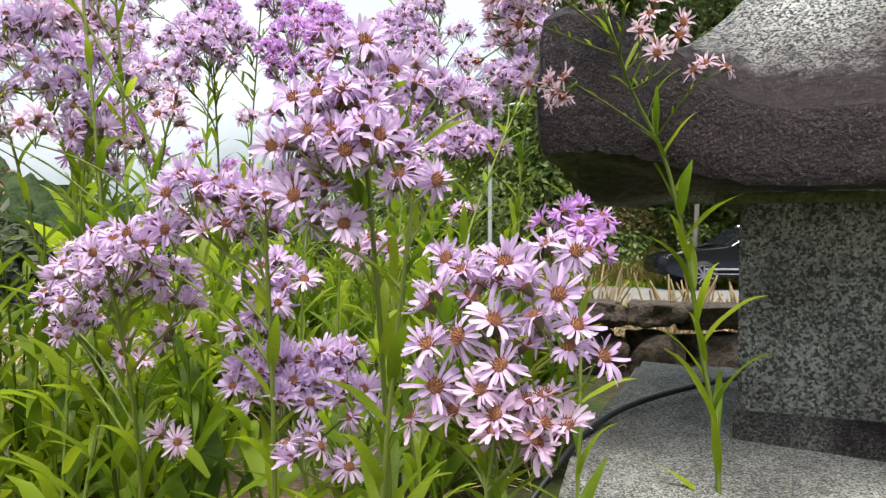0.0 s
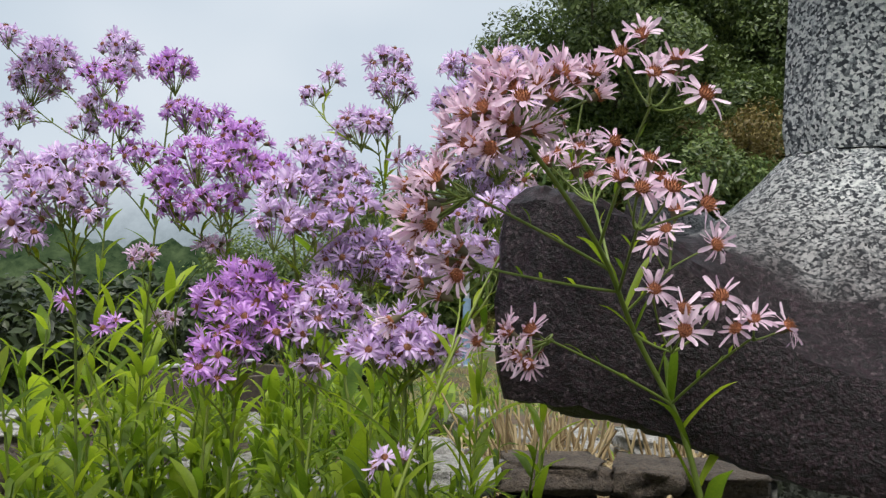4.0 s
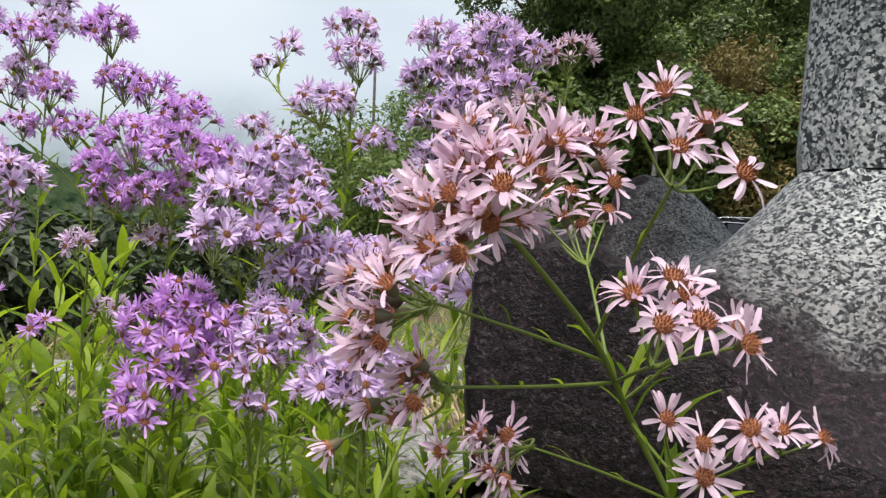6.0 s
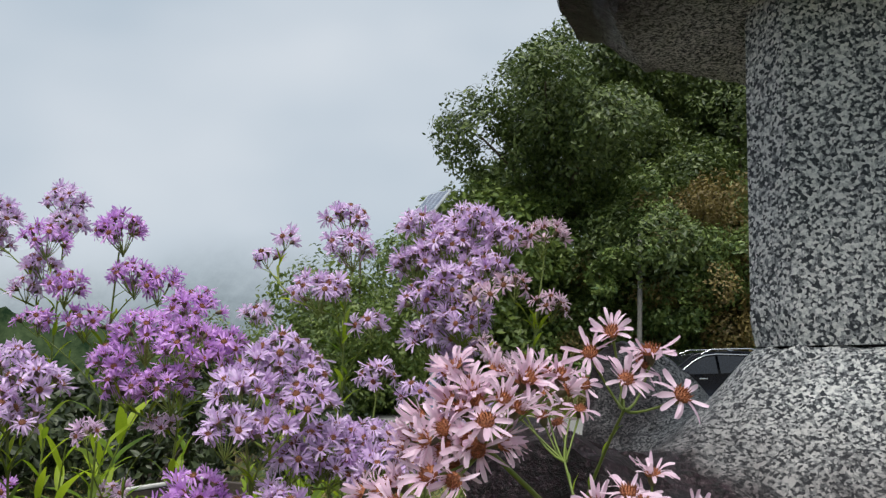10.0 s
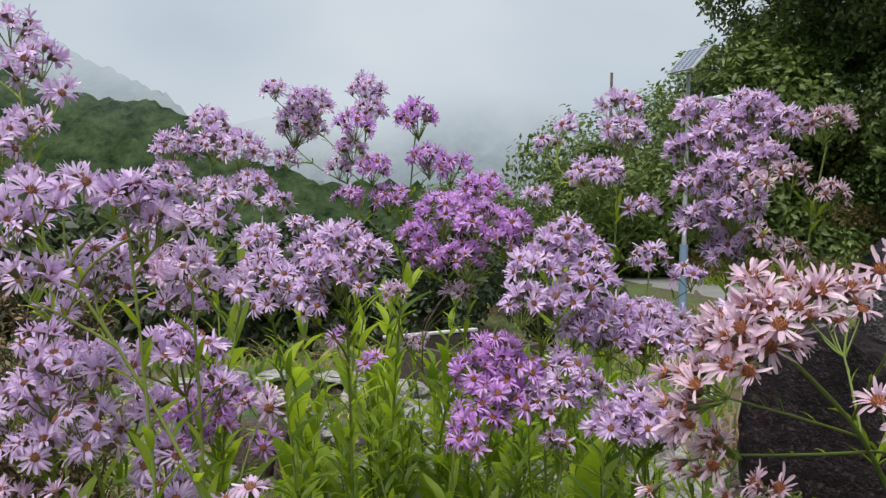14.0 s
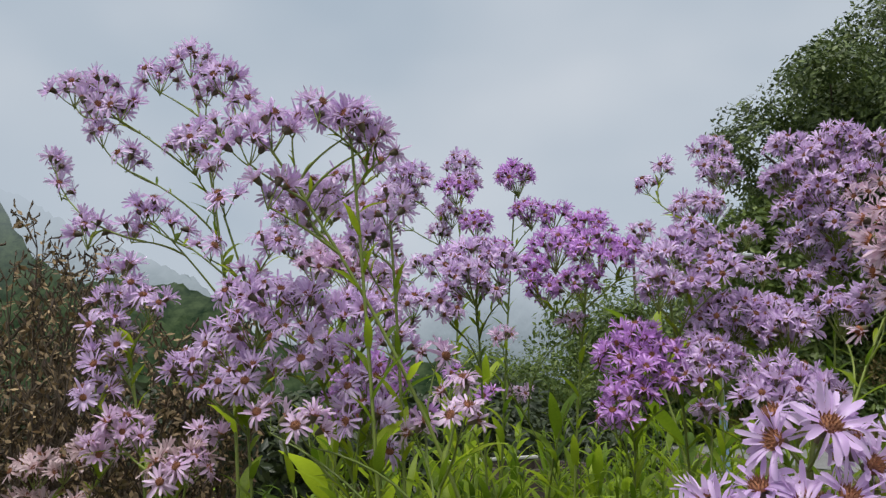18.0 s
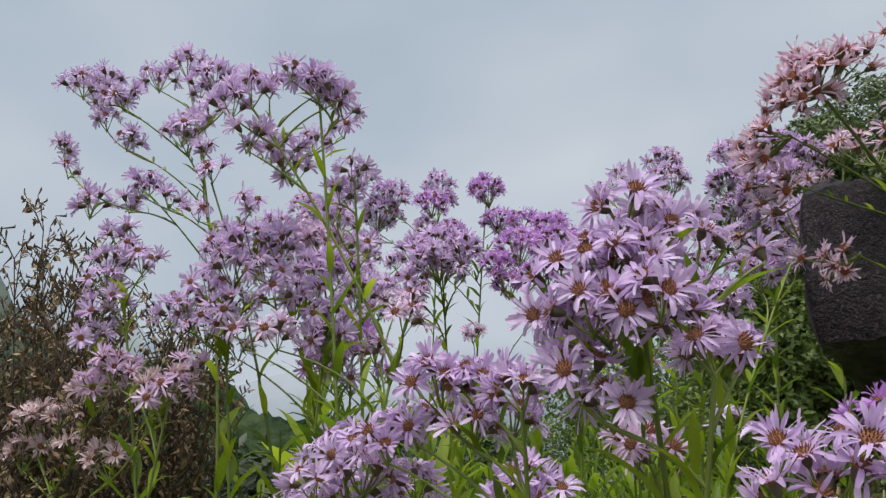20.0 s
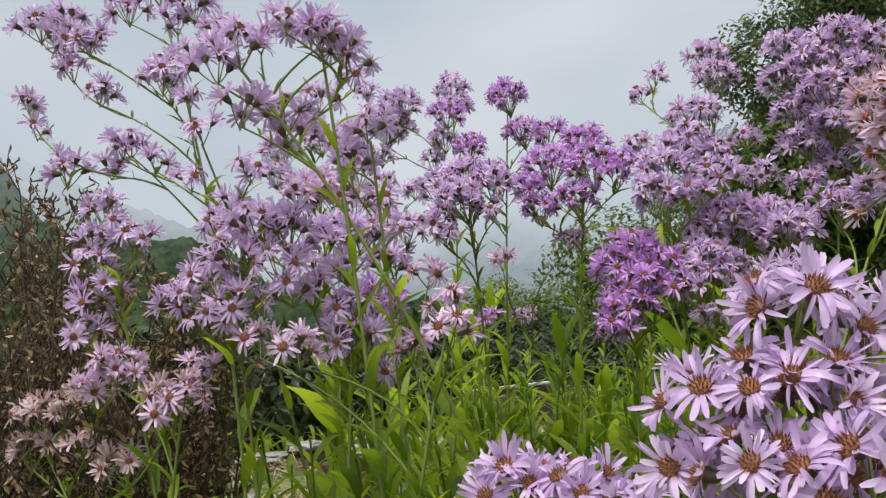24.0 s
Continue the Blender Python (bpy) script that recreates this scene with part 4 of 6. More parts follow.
scatter(make_shrub(33, DARK_LEAF, 5200, 0.06, "dense dark shrub below the garden"), [(-1.6, 14.0, -0.9, 160, 1.1), (-6.4, 17.0, -2.2, 220, 2.0), (-3.2, 12.0, -1.0, 310, 1.3), (-5.0, 11.0, -1.2, 45, 1.6), (-7.5, 12.5, -2.0, 15, 2.2), (-0.9, 10.0, -0.8, 100, 0.85), (-2.4, 8.6, -0.75, 200, 0.85), (-4.2, 8.0, -0.9, 20, 1.15), (-6.2, 8.6, -1.2, 250, 1.6), (-9.5, 11.0, -2.4, 330, 2.3), (-3.8, 15.5, -1.3, 70, 1.8), (-10.0, 15.5, -3.2, 140, 2.6)])

# steep overgrown bank beyond the road
def bank_point(x, f):
    rise = 6.4 * step(2.2, 8.5, x)
    y = 24.6 + 3.4 * f + 0.6 * noise.noise(Vector((x * 0.5, f * 3, 1)))
    return Vector((x, y, -0.85 + rise * f ** 0.8 + 0.35 * noise.noise(Vector((x * 0.8, f * 4, 6)))))


def make_bank():
    nx, nf = 90, 24
    verts = [bank_point(1.5 + 24 * i / nx, j / nf) for j in range(nf + 1) for i in range(nx + 1)]
    w = nx + 1
    faces = [(j * w + i, j * w + i + 1, (j + 1) * w + i + 1, (j + 1) * w + i) for j in range(nf) for i in range(nx)]
    tagged(new("bank", raw_mesh("bank", verts, faces, ROCK)), "steep dark rock bank under climbing vines", "bank", kind="structure")
    r = random.Random(71)
    lv, lf, slots = [], [], []
    for _ in range(46000):
        x, f = r.uniform(1.8, 19), r.random()
        p = bank_point(x, f)
        clump = noise.noise(Vector((x * 0.75, f * 3.2, 4))) + 0.5 * noise.noise(Vector((x * 2.1, f * 8, 9)))
        if clump < -0.20:
            continue
        lean = Vector((r.gauss(0, 0.35), -0.8, r.gauss(0.55, 0.3))).normalized()
        p = p + Vector((r.gauss(0, 0.08), -0.10 - 0.75 * (clump + 0.2) * r.random(), r.gauss(0.10, 0.12)))
        s = r.uniform(0.055, 0.125)
        a = lean.orthogonal().normalized()
        a.rotate(Matrix.Rotation(r.uniform(0, 6.28), 3, lean))
        b = lean.cross(a)
        i = len(lv)
        lv += [p - a * s, p + b * s * 0.6 - lean * s * 0.15, p + a * s - lean * s * 0.4, p - b * s * 0.6 - lean * s * 0.15]
        lf += [(i, i + 1, i + 2), (i, i + 2, i + 3)]
        rusty = noise.noise(Vector((x * 0.6 + 5, f * 2.5, 2))) + r.gauss(0, 0.12) > 0.28
        slots += [1, 1] if rusty else [0, 0]
    tagged(new("bank_vines", raw_mesh("bank_vines", lv, lf, [VINE_LEAF, RUST_LEAF], False, slots)), "broad vine leaves clumped over the bank", "plants", kind="stuff")


make_bank()

def trunk_vine(x, y, z, height, wide, seed):
    r = random.Random(seed)
    top = empty("climbing_vine", pose(x, y, z), "thick curtain of vine climbing a tree trunk", "vine", "vines on the trees")
    v, f, lobes = [], [], []
    for k in range(4):
        line = [Vector((r.gauss(0, 0.12) + 0.1 * math.sin(q + k), r.gauss(0, 0.10), height * q / 8)) for q in range(9)]
        tube(v, f, line, [0.03 - 0.002 * q for q in range(9)], 5)
        lobes += [(p.x + r.gauss(0, wide * 0.5), p.y - 0.2, p.z, wide * r.uniform(0.45, 0.8), r.uniform(0.8, 1.3)) for p in line[1:]]
    part("stem", raw_mesh("stem", v, f, BARK), None, top, "twisted woody vine stems")
    part("foliage", leaf_cloud("foliage", lobes, 15000, 0.07, VINE_LEAF, seed, 0.3), None, top)


trunk_vine(4.9, 25.7, -0.75, 6.6, 1.1, 81)
trunk_vine(7.6, 25.0, -0.70, 5.2, 1.1, 83)

vine = empty("vine_clump", pose(6.75, 22.75, 2.6), "mass of climbing vine hanging over the post", "vine")
part("foliage", leaf_cloud("foliage", [(0, 0, 1.1, 0.75, 0.5), (-0.7, 0.1, 0.9, 0.6, 0.6), (0.8, 0.1, 0.9, 0.6, 0.6), (-1.2, 0.3, 0.3, 0.5, 1.0), (1.3, 0.3, 0.2, 0.6, 1.0)], 5200, 0.075, VINE_LEAF, 61, 0.3), None, vine)


# ---- asters ----
def flower_mesh(name, tint, seed, droop, rays):
    """Ray florets round a green cup: straps with a shallow channel, curled and uneven after rain."""
    r = random.Random(seed)
    verts, faces, slots = [], [], []
    for k in range(rays):
        if r.random() < (0.16 if tint == "pink" else 0.08):
            continue
        w = 2 * math.pi * (k + r.uniform(-0.42, 0.42)) / rays
        length, width = 0.0128 * r.uniform(0.70, 1.14), (0.00116 if tint == "pink" else 0.00120) * r.uniform(0.72, 1.25)
        out, side = Vector((math.cos(w), math.sin(w), 0)), Vector((-math.sin(w), math.cos(w), 0))
        rise = radians(droop + r.uniform(-32, 34))
        curl, twist = radians(r.uniform(-95, 35)), r.uniform(-1.4, 1.4)
        p, i0, segs = out * 0.0029 + Vector((0, 0, 0.0002)), len(verts), 5
        for j in range(segs + 1):
            f = j / segs
            ang = rise + curl * f
            tilt = side * math.cos(twist * f) + Vector((0, 0, 1)) * math.sin(twist * f)
            half = width * (0.5, 0.75, 0.95, 1.08, 1.08, 0.62)[j]
            verts += [p - tilt * half + Vector((0, 0, 0.0004)), p.copy(), p + tilt * half + Vector((0, 0, 0.0004))]
            p = p + (out * math.cos(ang) + Vector((0, 0, 1)) * math.sin(ang)) * (length / segs)
        for j in range(segs):
            a = i0 + j * 3
            faces += [(a, a + 1, a + 4, a + 3), (a + 1, a + 2, a + 5, a + 4)]
            slots += [0, 0]
    rings = [(0.0009, -0.0068), (0.0020, -0.0052), (0.0029, -0.0024), (0.0031, 0.0002)]
    i0 = len(verts)
    for rad, z in rings:
        verts += [Vector((rad * math.cos(a), rad * math.sin(a), z)) for a in (2 * math.pi * k / 9 for k in range(9))]
    for j in range(3):
        for k in range(9):
            faces.append((i0 + j * 9 + k, i0 + j * 9 + (k + 1) % 9, i0 + (j + 1) * 9 + (k + 1) % 9, i0 + (j + 1) * 9 + k))
            slots.append(1)
    return raw_mesh(name, verts, faces, [PETAL[tint], CALYX], True, slots)


def disc_mesh(seed, mat):
    """The raised brown-gold centre: a dome set with tiny florets."""
    r = random.Random(seed)
    verts, faces = [], []
    for j, (rad, z) in enumerate(((0.0036, 0.0), (0.0033, 0.0013), (0.0020, 0.0021))):
        verts += [Vector((rad * math.cos(a), rad * math.sin(a), z)) for a in (2 * math.pi * k / 10 for k in range(10))]
    for j in range(2):
        for k in range(10):
            faces.append((j * 10 + k, j * 10 + (k + 1) % 10, (j + 1) * 10 + (k + 1) % 10, (j + 1) * 10 + k))
    verts.append(Vector((0, 0, 0.0023)))
    faces += [(20 + k, 20 + (k + 1) % 10, 30) for k in range(10)]
    for k in range(34):
        a, q = k * 2.4, math.sqrt((k + 0.5) / 34)
        p = Vector((math.cos(a) * q * 0.0037, math.sin(a) * q * 0.0037, 0.0022 - q * q * 0.0014))
        d = Vector((p.x * 140, p.y * 140, 1)).normalized()
        s, h = 0.00045, r.uniform(0.0013, 0.0030)
        e = d.orthogonal().normalized() * s
        g = d.cross(e)
        i = len(verts)
        verts += [p + e, p - e * 0.5 + g * 0.86, p - e * 0.5 - g * 0.86, p + d * h]
        faces += [(i, i + 1, i + 3), (i + 1, i + 2, i + 3), (i + 2, i, i + 3)]
    return raw_mesh("disc", verts, faces, mat, False)


DISCS = [disc_mesh(k, DISC) for k in range(4)]
GOLD_DISCS = [disc_mesh(k + 9, DISC_GOLD) for k in range(4)]
HEADS = {t: [flower_mesh("flower_head", t, 10 * k + len(t), d, n - (6 if t == "pink" else 0)) for k, (d, n) in enumerate(((20, 24), (8, 23), (-10, 22), (40, 25), (56, 25), (-20, 22), (14, 22), (68, 24), (2, 23), (48, 25)))] for t in PETAL}


def leaf_mesh(seed, wide):
    """A lance-shaped leaf one unit long along +x, folded on its midrib and arching over."""
    r = random.Random(seed)
    verts, faces, n = [], [], 8
    arch, twist = r.uniform(0.15, 0.75), r.uniform(-0.5, 0.5)
    p, ang = Vector((0, 0, 0)), arch * 0.5
    for j in range(n + 1):
        f = j / n
        half = wide * (math.sin(math.pi * min(1, f * 0.9 + 0.09)) ** 0.9) * (1 - 0.35 * f) + 0.004
        if j == n:
            half = 0.003
        a = twist * f
        s = Vector((0, math.cos(a), math.sin(a)))
        lift = Vector((0, 0, half * 0.35 + 0.012 * math.sin(9 * f + seed)))
        verts += [p - s * half + lift, p.copy(), p + s * half + lift]
        ang -= (arch + 0.25) / n * (0.4 + 1.2 * f)
        p = p + Vector((math.cos(ang), 0, math.sin(ang))) / n
    for j in range(n):
        a = j * 3
        faces += [(a, a + 1, a + 4, a + 3), (a + 1, a + 2, a + 5, a + 4)]
    return raw_mesh("leaf", verts, faces, LEAF)


LEAVES = [leaf_mesh(k, w) for k, w in enumerate((0.085, 0.10, 0.075, 0.12, 0.095, 0.11, 0.08))]
PLANT_SEED = [0]


def frame_of(normal, spin):
    z = normal.normalized()
    x = z.orthogonal().normalized()
    x.rotate(Matrix.Rotation(spin, 3, z))
    y = z.cross(x)
    return Matrix((x, y, z)).transposed().to_4x4()


def aster(tint, base, clusters, dense=1.0, leafy=1.0, lean=None, label="", open_heads=False, size=1.0):
    """One flowering stem. clusters: (x, y, z, radius) of each dome of flowers, the topmost first."""
    PLANT_SEED[0] += 1
    r = random.Random(PLANT_SEED[0] * 17)
    bx, by = base
    bz = ground_z(bx, by)
    origin = Vector((bx, by, bz))
    words = {"pink": "tall aster with pale pink daisy flowers after rain", "lilac": "tall aster with clustered lilac daisy flowers", "violet": "tall aster with dense violet daisy flowers", "pale": "tall aster with pale lilac-white daisy flowers", "faded": "low aster with fading brownish-pink daisy flowers"}
    top = empty("aster_plant", pose(bx, by, bz), label or words[tint], "flower", "aster bed")
    verts, faces = [], []
    c0 = Vector(clusters[0][:3]) - origin
    crown = c0 - Vector((0, 0, clusters[0][3] * 0.9))
    sway = Vector(lean) if lean else Vector((r.uniform(-0.02, 0.02), r.uniform(-0.02, 0.02), 0))
    stem = bend(Vector((0, 0, -0.02)), Vector((crown.x * 0.25, crown.y * 0.25, crown.z * 0.55)) + sway, crown, 14)
    tube(verts, faces, stem, [0.0026 - 0.0013 * k / 14 for k in range(15)], 6)

    # side shoots grow from whatever part of the plant lies nearest below them
    def nodes_of(c, rad):
        return c - Vector((0, 0, rad * 0.85)) + Vector((r.uniform(-1, 1), r.uniform(-1, 1), 0)) * rad * 0.2

    spots = [Vector(k[:3]) - origin for k in clusters]
    nodes = [nodes_of(c, k[3]) for c, k in zip(spots, clusters)]
    grown = [(stem[k], (stem[k + 1] - stem[k]).normalized()) for k in range(3, 14)]
    waiting = list(range(1, len(clusters)))
    while waiting:
        best = None
        for w in waiting:
            for p, along in grown:
                d = nodes[w] - p
                flat = math.hypot(d.x, d.y)
                cost = d.length + 2.2 * max(0.0, 0.55 * flat + 0.012 - d.z)
                if best is None or cost < best[0]:
                    best = (cost, w, p, along)
        _, w, start, along = best
        waiting.remove(w)
        d = nodes[w] - start
        lean_out = start + along * d.length * 0.30 + Vector((d.x * 0.36, d.y * 0.36, d.z * 0.16)) + Vector((r.uniform(-1, 1), r.uniform(-1, 1), r.uniform(-0.5, 0.5))) * d.length * 0.07
        branch = bend(start, lean_out, nodes[w], 7)
        tube(verts, faces, branch, [0.0015 - 0.0007 * k / 7 for k in range(8)], 5)
        grown += [(branch[k], (branch[k + 1] - branch[k]).normalized()) for k in (2, 3, 4, 5)]
        for k in (1, 2, 4, 5):
            if d.length < 0.05 and k % 2 or leafy < 0.6 and k < 3 and r.random() < 0.6:
                continue
            s = r.uniform(0.014, 0.036) * (1.25 if k < 3 else 0.7) * (0.65 if leafy < 0.6 else 1)
            a = r.uniform(0, 6.28)
            direction = (branch[k] - branch[k - 1]).normalized() * 0.8 + Vector((math.cos(a), math.sin(a), 0.1)) * 0.7
            m = direction.to_track_quat("X", "Z").to_matrix().to_4x4()
            part("leaf", LEAVES[r.randrange(7)], None, top, m=Matrix.Translation(branch[k]) @ m @ Matrix.Diagonal((s, s, s, 1)))

    for c, node, (x, y, z, rad) in zip(spots, nodes, clusters):
        n = max(3 if rad > 0.010 else 1, round((2.3 if size > 1.15 else 2.05) * dense * (rad / 0.0125) ** 2))
        joint = node - Vector((0, 0, rad * 0.25))
        turn0 = r.uniform(0, 6.28)
        for k in range(n):
            cosv = 1 - (k + 0.5) / n * 1.25
            sinv = math.sqrt(max(0, 1 - cosv * cosv))
            a = turn0 + k * 2.39996 + r.uniform(-0.25, 0.25)
            d = Vector((sinv * math.cos(a), sinv * math.sin(a), cosv))
            p = c + Vector((d.x, d.y, d.z * 0.8)) * rad * r.uniform(0.80, 1.12)
            face = (d * 0.86 + Vector((0, 0, 0.40)) + Vector((r.gauss(0, 0.26), r.gauss(0, 0.26), r.gauss(0, 0.18)))).normalized()
            if open_heads:
                face = (face + Vector((0, -0.26, 0.02))).normalized()
            head = r.choice((0, 1, 6, 8, 3, 9, 2, 4)) if open_heads else r.randrange(10)
            s = r.uniform(0.86, 1.10) * size * (0.93 if size > 1.15 else 1)
            m = Matrix.Translation(p) @ frame_of(face, r.uniform(0, 6.28)) @ Matrix.Diagonal((s, s, s, 1))
            ob = part("flower_head", HEADS[tint][head], None, top, m=m)
            part("disc", DISCS[r.randrange(4)], None, ob, m=Matrix.Diagonal((1.2, 1.2, 1.2, 1) if open_heads else (1, 1, 1, 1)))
            foot = p - face * 0.0058
            tube(verts, faces, bend(joint + (node - joint) * r.random(), (node + foot) / 2 - Vector((0, 0, rad * 0.18)), foot, 3), [0.0008, 0.0007, 0.0006, 0.0007], 4)
    part("stem", raw_mesh("stem", verts, faces, STEM), None, top, "green branching stem")
    count = int(crown.z / 0.024 * leafy)
    for k in range(count):
        f = 0.05 + 0.87 * (k + r.random() * 0.6) / count
        q = f * 14
        i = min(13, int(q))
        p = stem[i].lerp(stem[i + 1], q - i)
        a = k * 2.39996 + r.uniform(-0.3, 0.3)
        s = (0.135 - 0.112 * f ** 0.7) * r.uniform(0.75, 1.2)
        m = pose(0, 0, 0, 0, -r.uniform(28, 66), math.degrees(a))
        part("leaf", LEAVES[r.randrange(7)], None, top, m=Matrix.Translation(p) @ m @ Matrix.Diagonal((s, s, s, 1)))
    return top


def sprig(top, origin, verts, faces, joint, heads, tint, r, size, toward=(-0.1, -0.9, 0.35)):
    """A loose spray: each head on a pedicel of its own from one joint."""
    j = Vector(joint) - origin
    if joint[0] < 0.17:
        heads = list(heads) + [Vector(h) + Vector((r.gauss(0, 0.011), abs(r.gauss(0, 0.010)), r.gauss(-0.004, 0.011))) for h in heads * 2 if r.random() < 0.75]
    crowded = joint[0] < 0.17
    for h in heads:
        p = Vector(h) - origin
        away = (p - j).normalized()
        face = (Vector(toward) * (0.45 if crowded else 0.8) + away * (1.0 if crowded else 0.75) + Vector((r.gauss(0, 0.25), r.gauss(0, 0.2), r.gauss(0, 0.2)))).normalized()
        s = size * r.uniform(0.92, 1.12)
        ob = part("flower_head", HEADS[tint][r.choice((0, 3, 9, 4, 4, 7, 9) if crowded else (0, 1, 2, 6, 8, 3))], None, top, m=Matrix.Translation(p) @ frame_of(face, r.uniform(0, 6.28)) @ Matrix.Diagonal((s, s, s, 1)))
        part("disc", GOLD_DISCS[r.randrange(4)], None, ob, m=Matrix.Diagonal((1.2, 1.2, 1.25, 1)))
        foot = p - face * 0.0055
        tube(verts, faces, bend(j, (j + foot) / 2 + (j - p) * 0.1 - face * 0.012, foot, 5), [0.0010, 0.0009, 0.0008, 0.0007, 0.0007, 0.0009], 5)


def loose_aster(label, base, path, sprays, tint, seed, size=1.0, leaf_rows=((1, 0.1),)):
    """A sparse tall stem beside the lantern: path is its main stem; sprays: (height along the stem, joint, heads)."""
    r = random.Random(seed)
    origin = Vector((base[0], base[1], ground_z(*base)))
    top = empty("aster_plant", Matrix.Translation(origin), label, "flower", "aster bed")
    verts, faces = [], []
    knots = [Vector((0, 0, -0.02))] + [Vector(p) - origin for p in path]
    line = []
    for i in range(len(knots) - 1):
        a, b = knots[i], knots[i + 1]
        pa, pb = knots[max(i - 1, 0)], knots[min(i + 2, len(knots) - 1)]
        line += [0.5 * (2 * a + (b - pa) * t + (2 * pa - 5 * a + 4 * b - pb) * t * t + (3 * a - pa - 3 * b + pb) * t ** 3) for t in (0, 0.25, 0.5, 0.75)]
    line.append(knots[-1])
    n = len(line)
    tube(verts, faces, line, [0.0034 - 0.0021 * k / n for k in range(n)], 8)
    for along, joint, heads in sprays:
        start = line[min(n - 1, int(along * n))]
        j = Vector(joint) - origin
        d = j - start
        if d.length > 0.012:
            side = bend(start, start + d * 0.45 + Vector((0, 0, abs(d.z) * 0.15 - 0.004)), j, 8)
            tube(verts, faces, side, [0.0012 - 0.0004 * k / 8 for k in range(9)], 6)
            for k in (3, 5, 6):
                s = r.uniform(0.008, 0.018)
                m = ((side[k] - side[k - 1]).normalized() + Vector((r.uniform(-0.6, 0.6), r.uniform(-0.6, 0.6), 0.5))).to_track_quat("X", "Z").to_matrix().to_4x4()
                part("leaf", LEAVES[r.randrange(7)], None, top, m=Matrix.Translation(side[k]) @ m @ Matrix.Diagonal((s, s, s, 1)))
        sprig(top, origin, verts, faces, joint, heads, tint, r, size)
    part("stem", raw_mesh("stem", verts, faces, STEM), None, top, "green branching stem")
    for along, turn, length, rise in leaf_rows:
        p = line[min(n - 1, int(along * n))]
        part("leaf", LEAVES[r.randrange(7)], None, top, m=Matrix.Translation(p) @ pose(0, 0, 0, 0, -rise, turn) @ Matrix.Diagonal((length, length * 0.60, length, 1)))
    return top


# the bed, from the far row to the near stems
aster("lilac", (-0.5, 1.72), [(-0.49, 1.79, 0.985, 0.033), (-0.635, 1.68, 0.976, 0.02), (-0.587, 1.74, 0.952, 0.042), (-0.61, 1.74, 0.914, 0.045), (-0.62, 1.7, 0.845, 0.022), (-0.473, 1.76, 0.942, 0.03), (-0.497, 1.72, 0.868, 0.027), (-0.519, 1.72, 0.831, 0.022)], size=1.22)
aster("violet", (-0.4, 1.66), [(-0.349, 1.65, 0.914, 0.035), (-0.477, 1.68, 0.906, 0.03), (-0.322, 1.63, 0.84, 0.031), (-0.269, 1.6, 0.823, 0.028), (-0.42, 1.63, 0.825, 0.029), (-0.387, 1.63, 0.771, 0.027), (-0.465, 1.64, 0.775, 0.022)], size=1.22)
aster("violet", (-0.25, 1.52), [(-0.199, 1.52, 0.783, 0.034), (-0.252, 1.5, 0.747, 0.039), (-0.189, 1.46, 0.73, 0.04), (-0.138, 1.46, 0.731, 0.023), (-0.292, 1.48, 0.711, 0.028), (-0.273, 1.48, 0.676, 0.029), (-0.212, 1.45, 0.679, 0.033), (-0.151, 1.44, 0.706, 0.021)], size=1.22)
aster("lilac", (-0.02, 1.58), [(0.006, 1.62, 0.925, 0.03), (-0.078, 1.56, 0.887, 0.016), (-0.104, 1.56, 0.861, 0.016), (0.013, 1.58, 0.875, 0.033), (-0.034, 1.535, 0.806, 0.032), (-0.005, 1.54, 0.811, 0.024), (-0.118, 1.55, 0.776, 0.018), (0.046, 1.54, 0.76, 0.02)], size=1.22)
aster("lilac", (0.14, 1.56), [(0.198, 1.56, 0.901, 0.039), (0.117, 1.56, 0.906, 0.028), (0.241, 1.53, 0.88, 0.027), (0.157, 1.54, 0.87, 0.037), (0.11, 1.55, 0.846, 0.03), (0.208, 1.5, 0.837, 0.029), (0.163, 1.5, 0.809, 0.039), (0.127, 1.54, 0.795, 0.032), (0.172, 1.5, 0.761, 0.039), (0.136, 1.53, 0.74, 0.035), (0.183, 1.52, 0.712, 0.03), (0.161, 1.52, 0.691, 0.023)], dense=1.15, size=1.22)
aster("pink", (0.22, 1.44), [(0.295, 1.52, 0.882, 0.028), (0.242, 1.47, 0.808, 0.02), (0.298, 1.5, 0.782, 0.022), (0.196, 1.45, 0.791, 0.018), (0.249, 1.5, 0.699, 0.018), (0.203, 1.46, 0.722, 0.019)], size=1.22)
aster("lilac", (-0.66, 1.55), [(-0.736, 1.62, 0.907, 0.033), (-0.793, 1.6, 0.859, 0.036), (-0.645, 1.58, 0.851, 0.037), (-0.791, 1.58, 0.811, 0.028), (-0.706, 1.6, 0.869, 0.034), (-0.688, 1.56, 0.78, 0.026), (-0.612, 1.56, 0.791, 0.031), (-0.564, 1.55, 0.762, 0.023), (-0.762, 1.57, 0.78, 0.022)], size=1.22)
aster("lilac", (-0.33, 1.33), [(-0.343, 1.3, 0.705, 0.032), (-0.375, 1.28, 0.686, 0.029), (-0.303, 1.28, 0.688, 0.027), (-0.338, 1.25, 0.662, 0.031), (-0.373, 1.25, 0.639, 0.023), (-0.303, 1.26, 0.648, 0.017), (-0.361, 1.24, 0.618, 0.017)], size=1.22)
aster("lilac", (-0.43, 1.4), [(-0.529, 1.42, 0.702, 0.027), (-0.504, 1.38, 0.661, 0.031), (-0.452, 1.34, 0.645, 0.025), (-0.527, 1.38, 0.643, 0.022), (-0.472, 1.45, 0.725, 0.018), (-0.47, 1.34, 0.611, 0.022)], size=1.22)
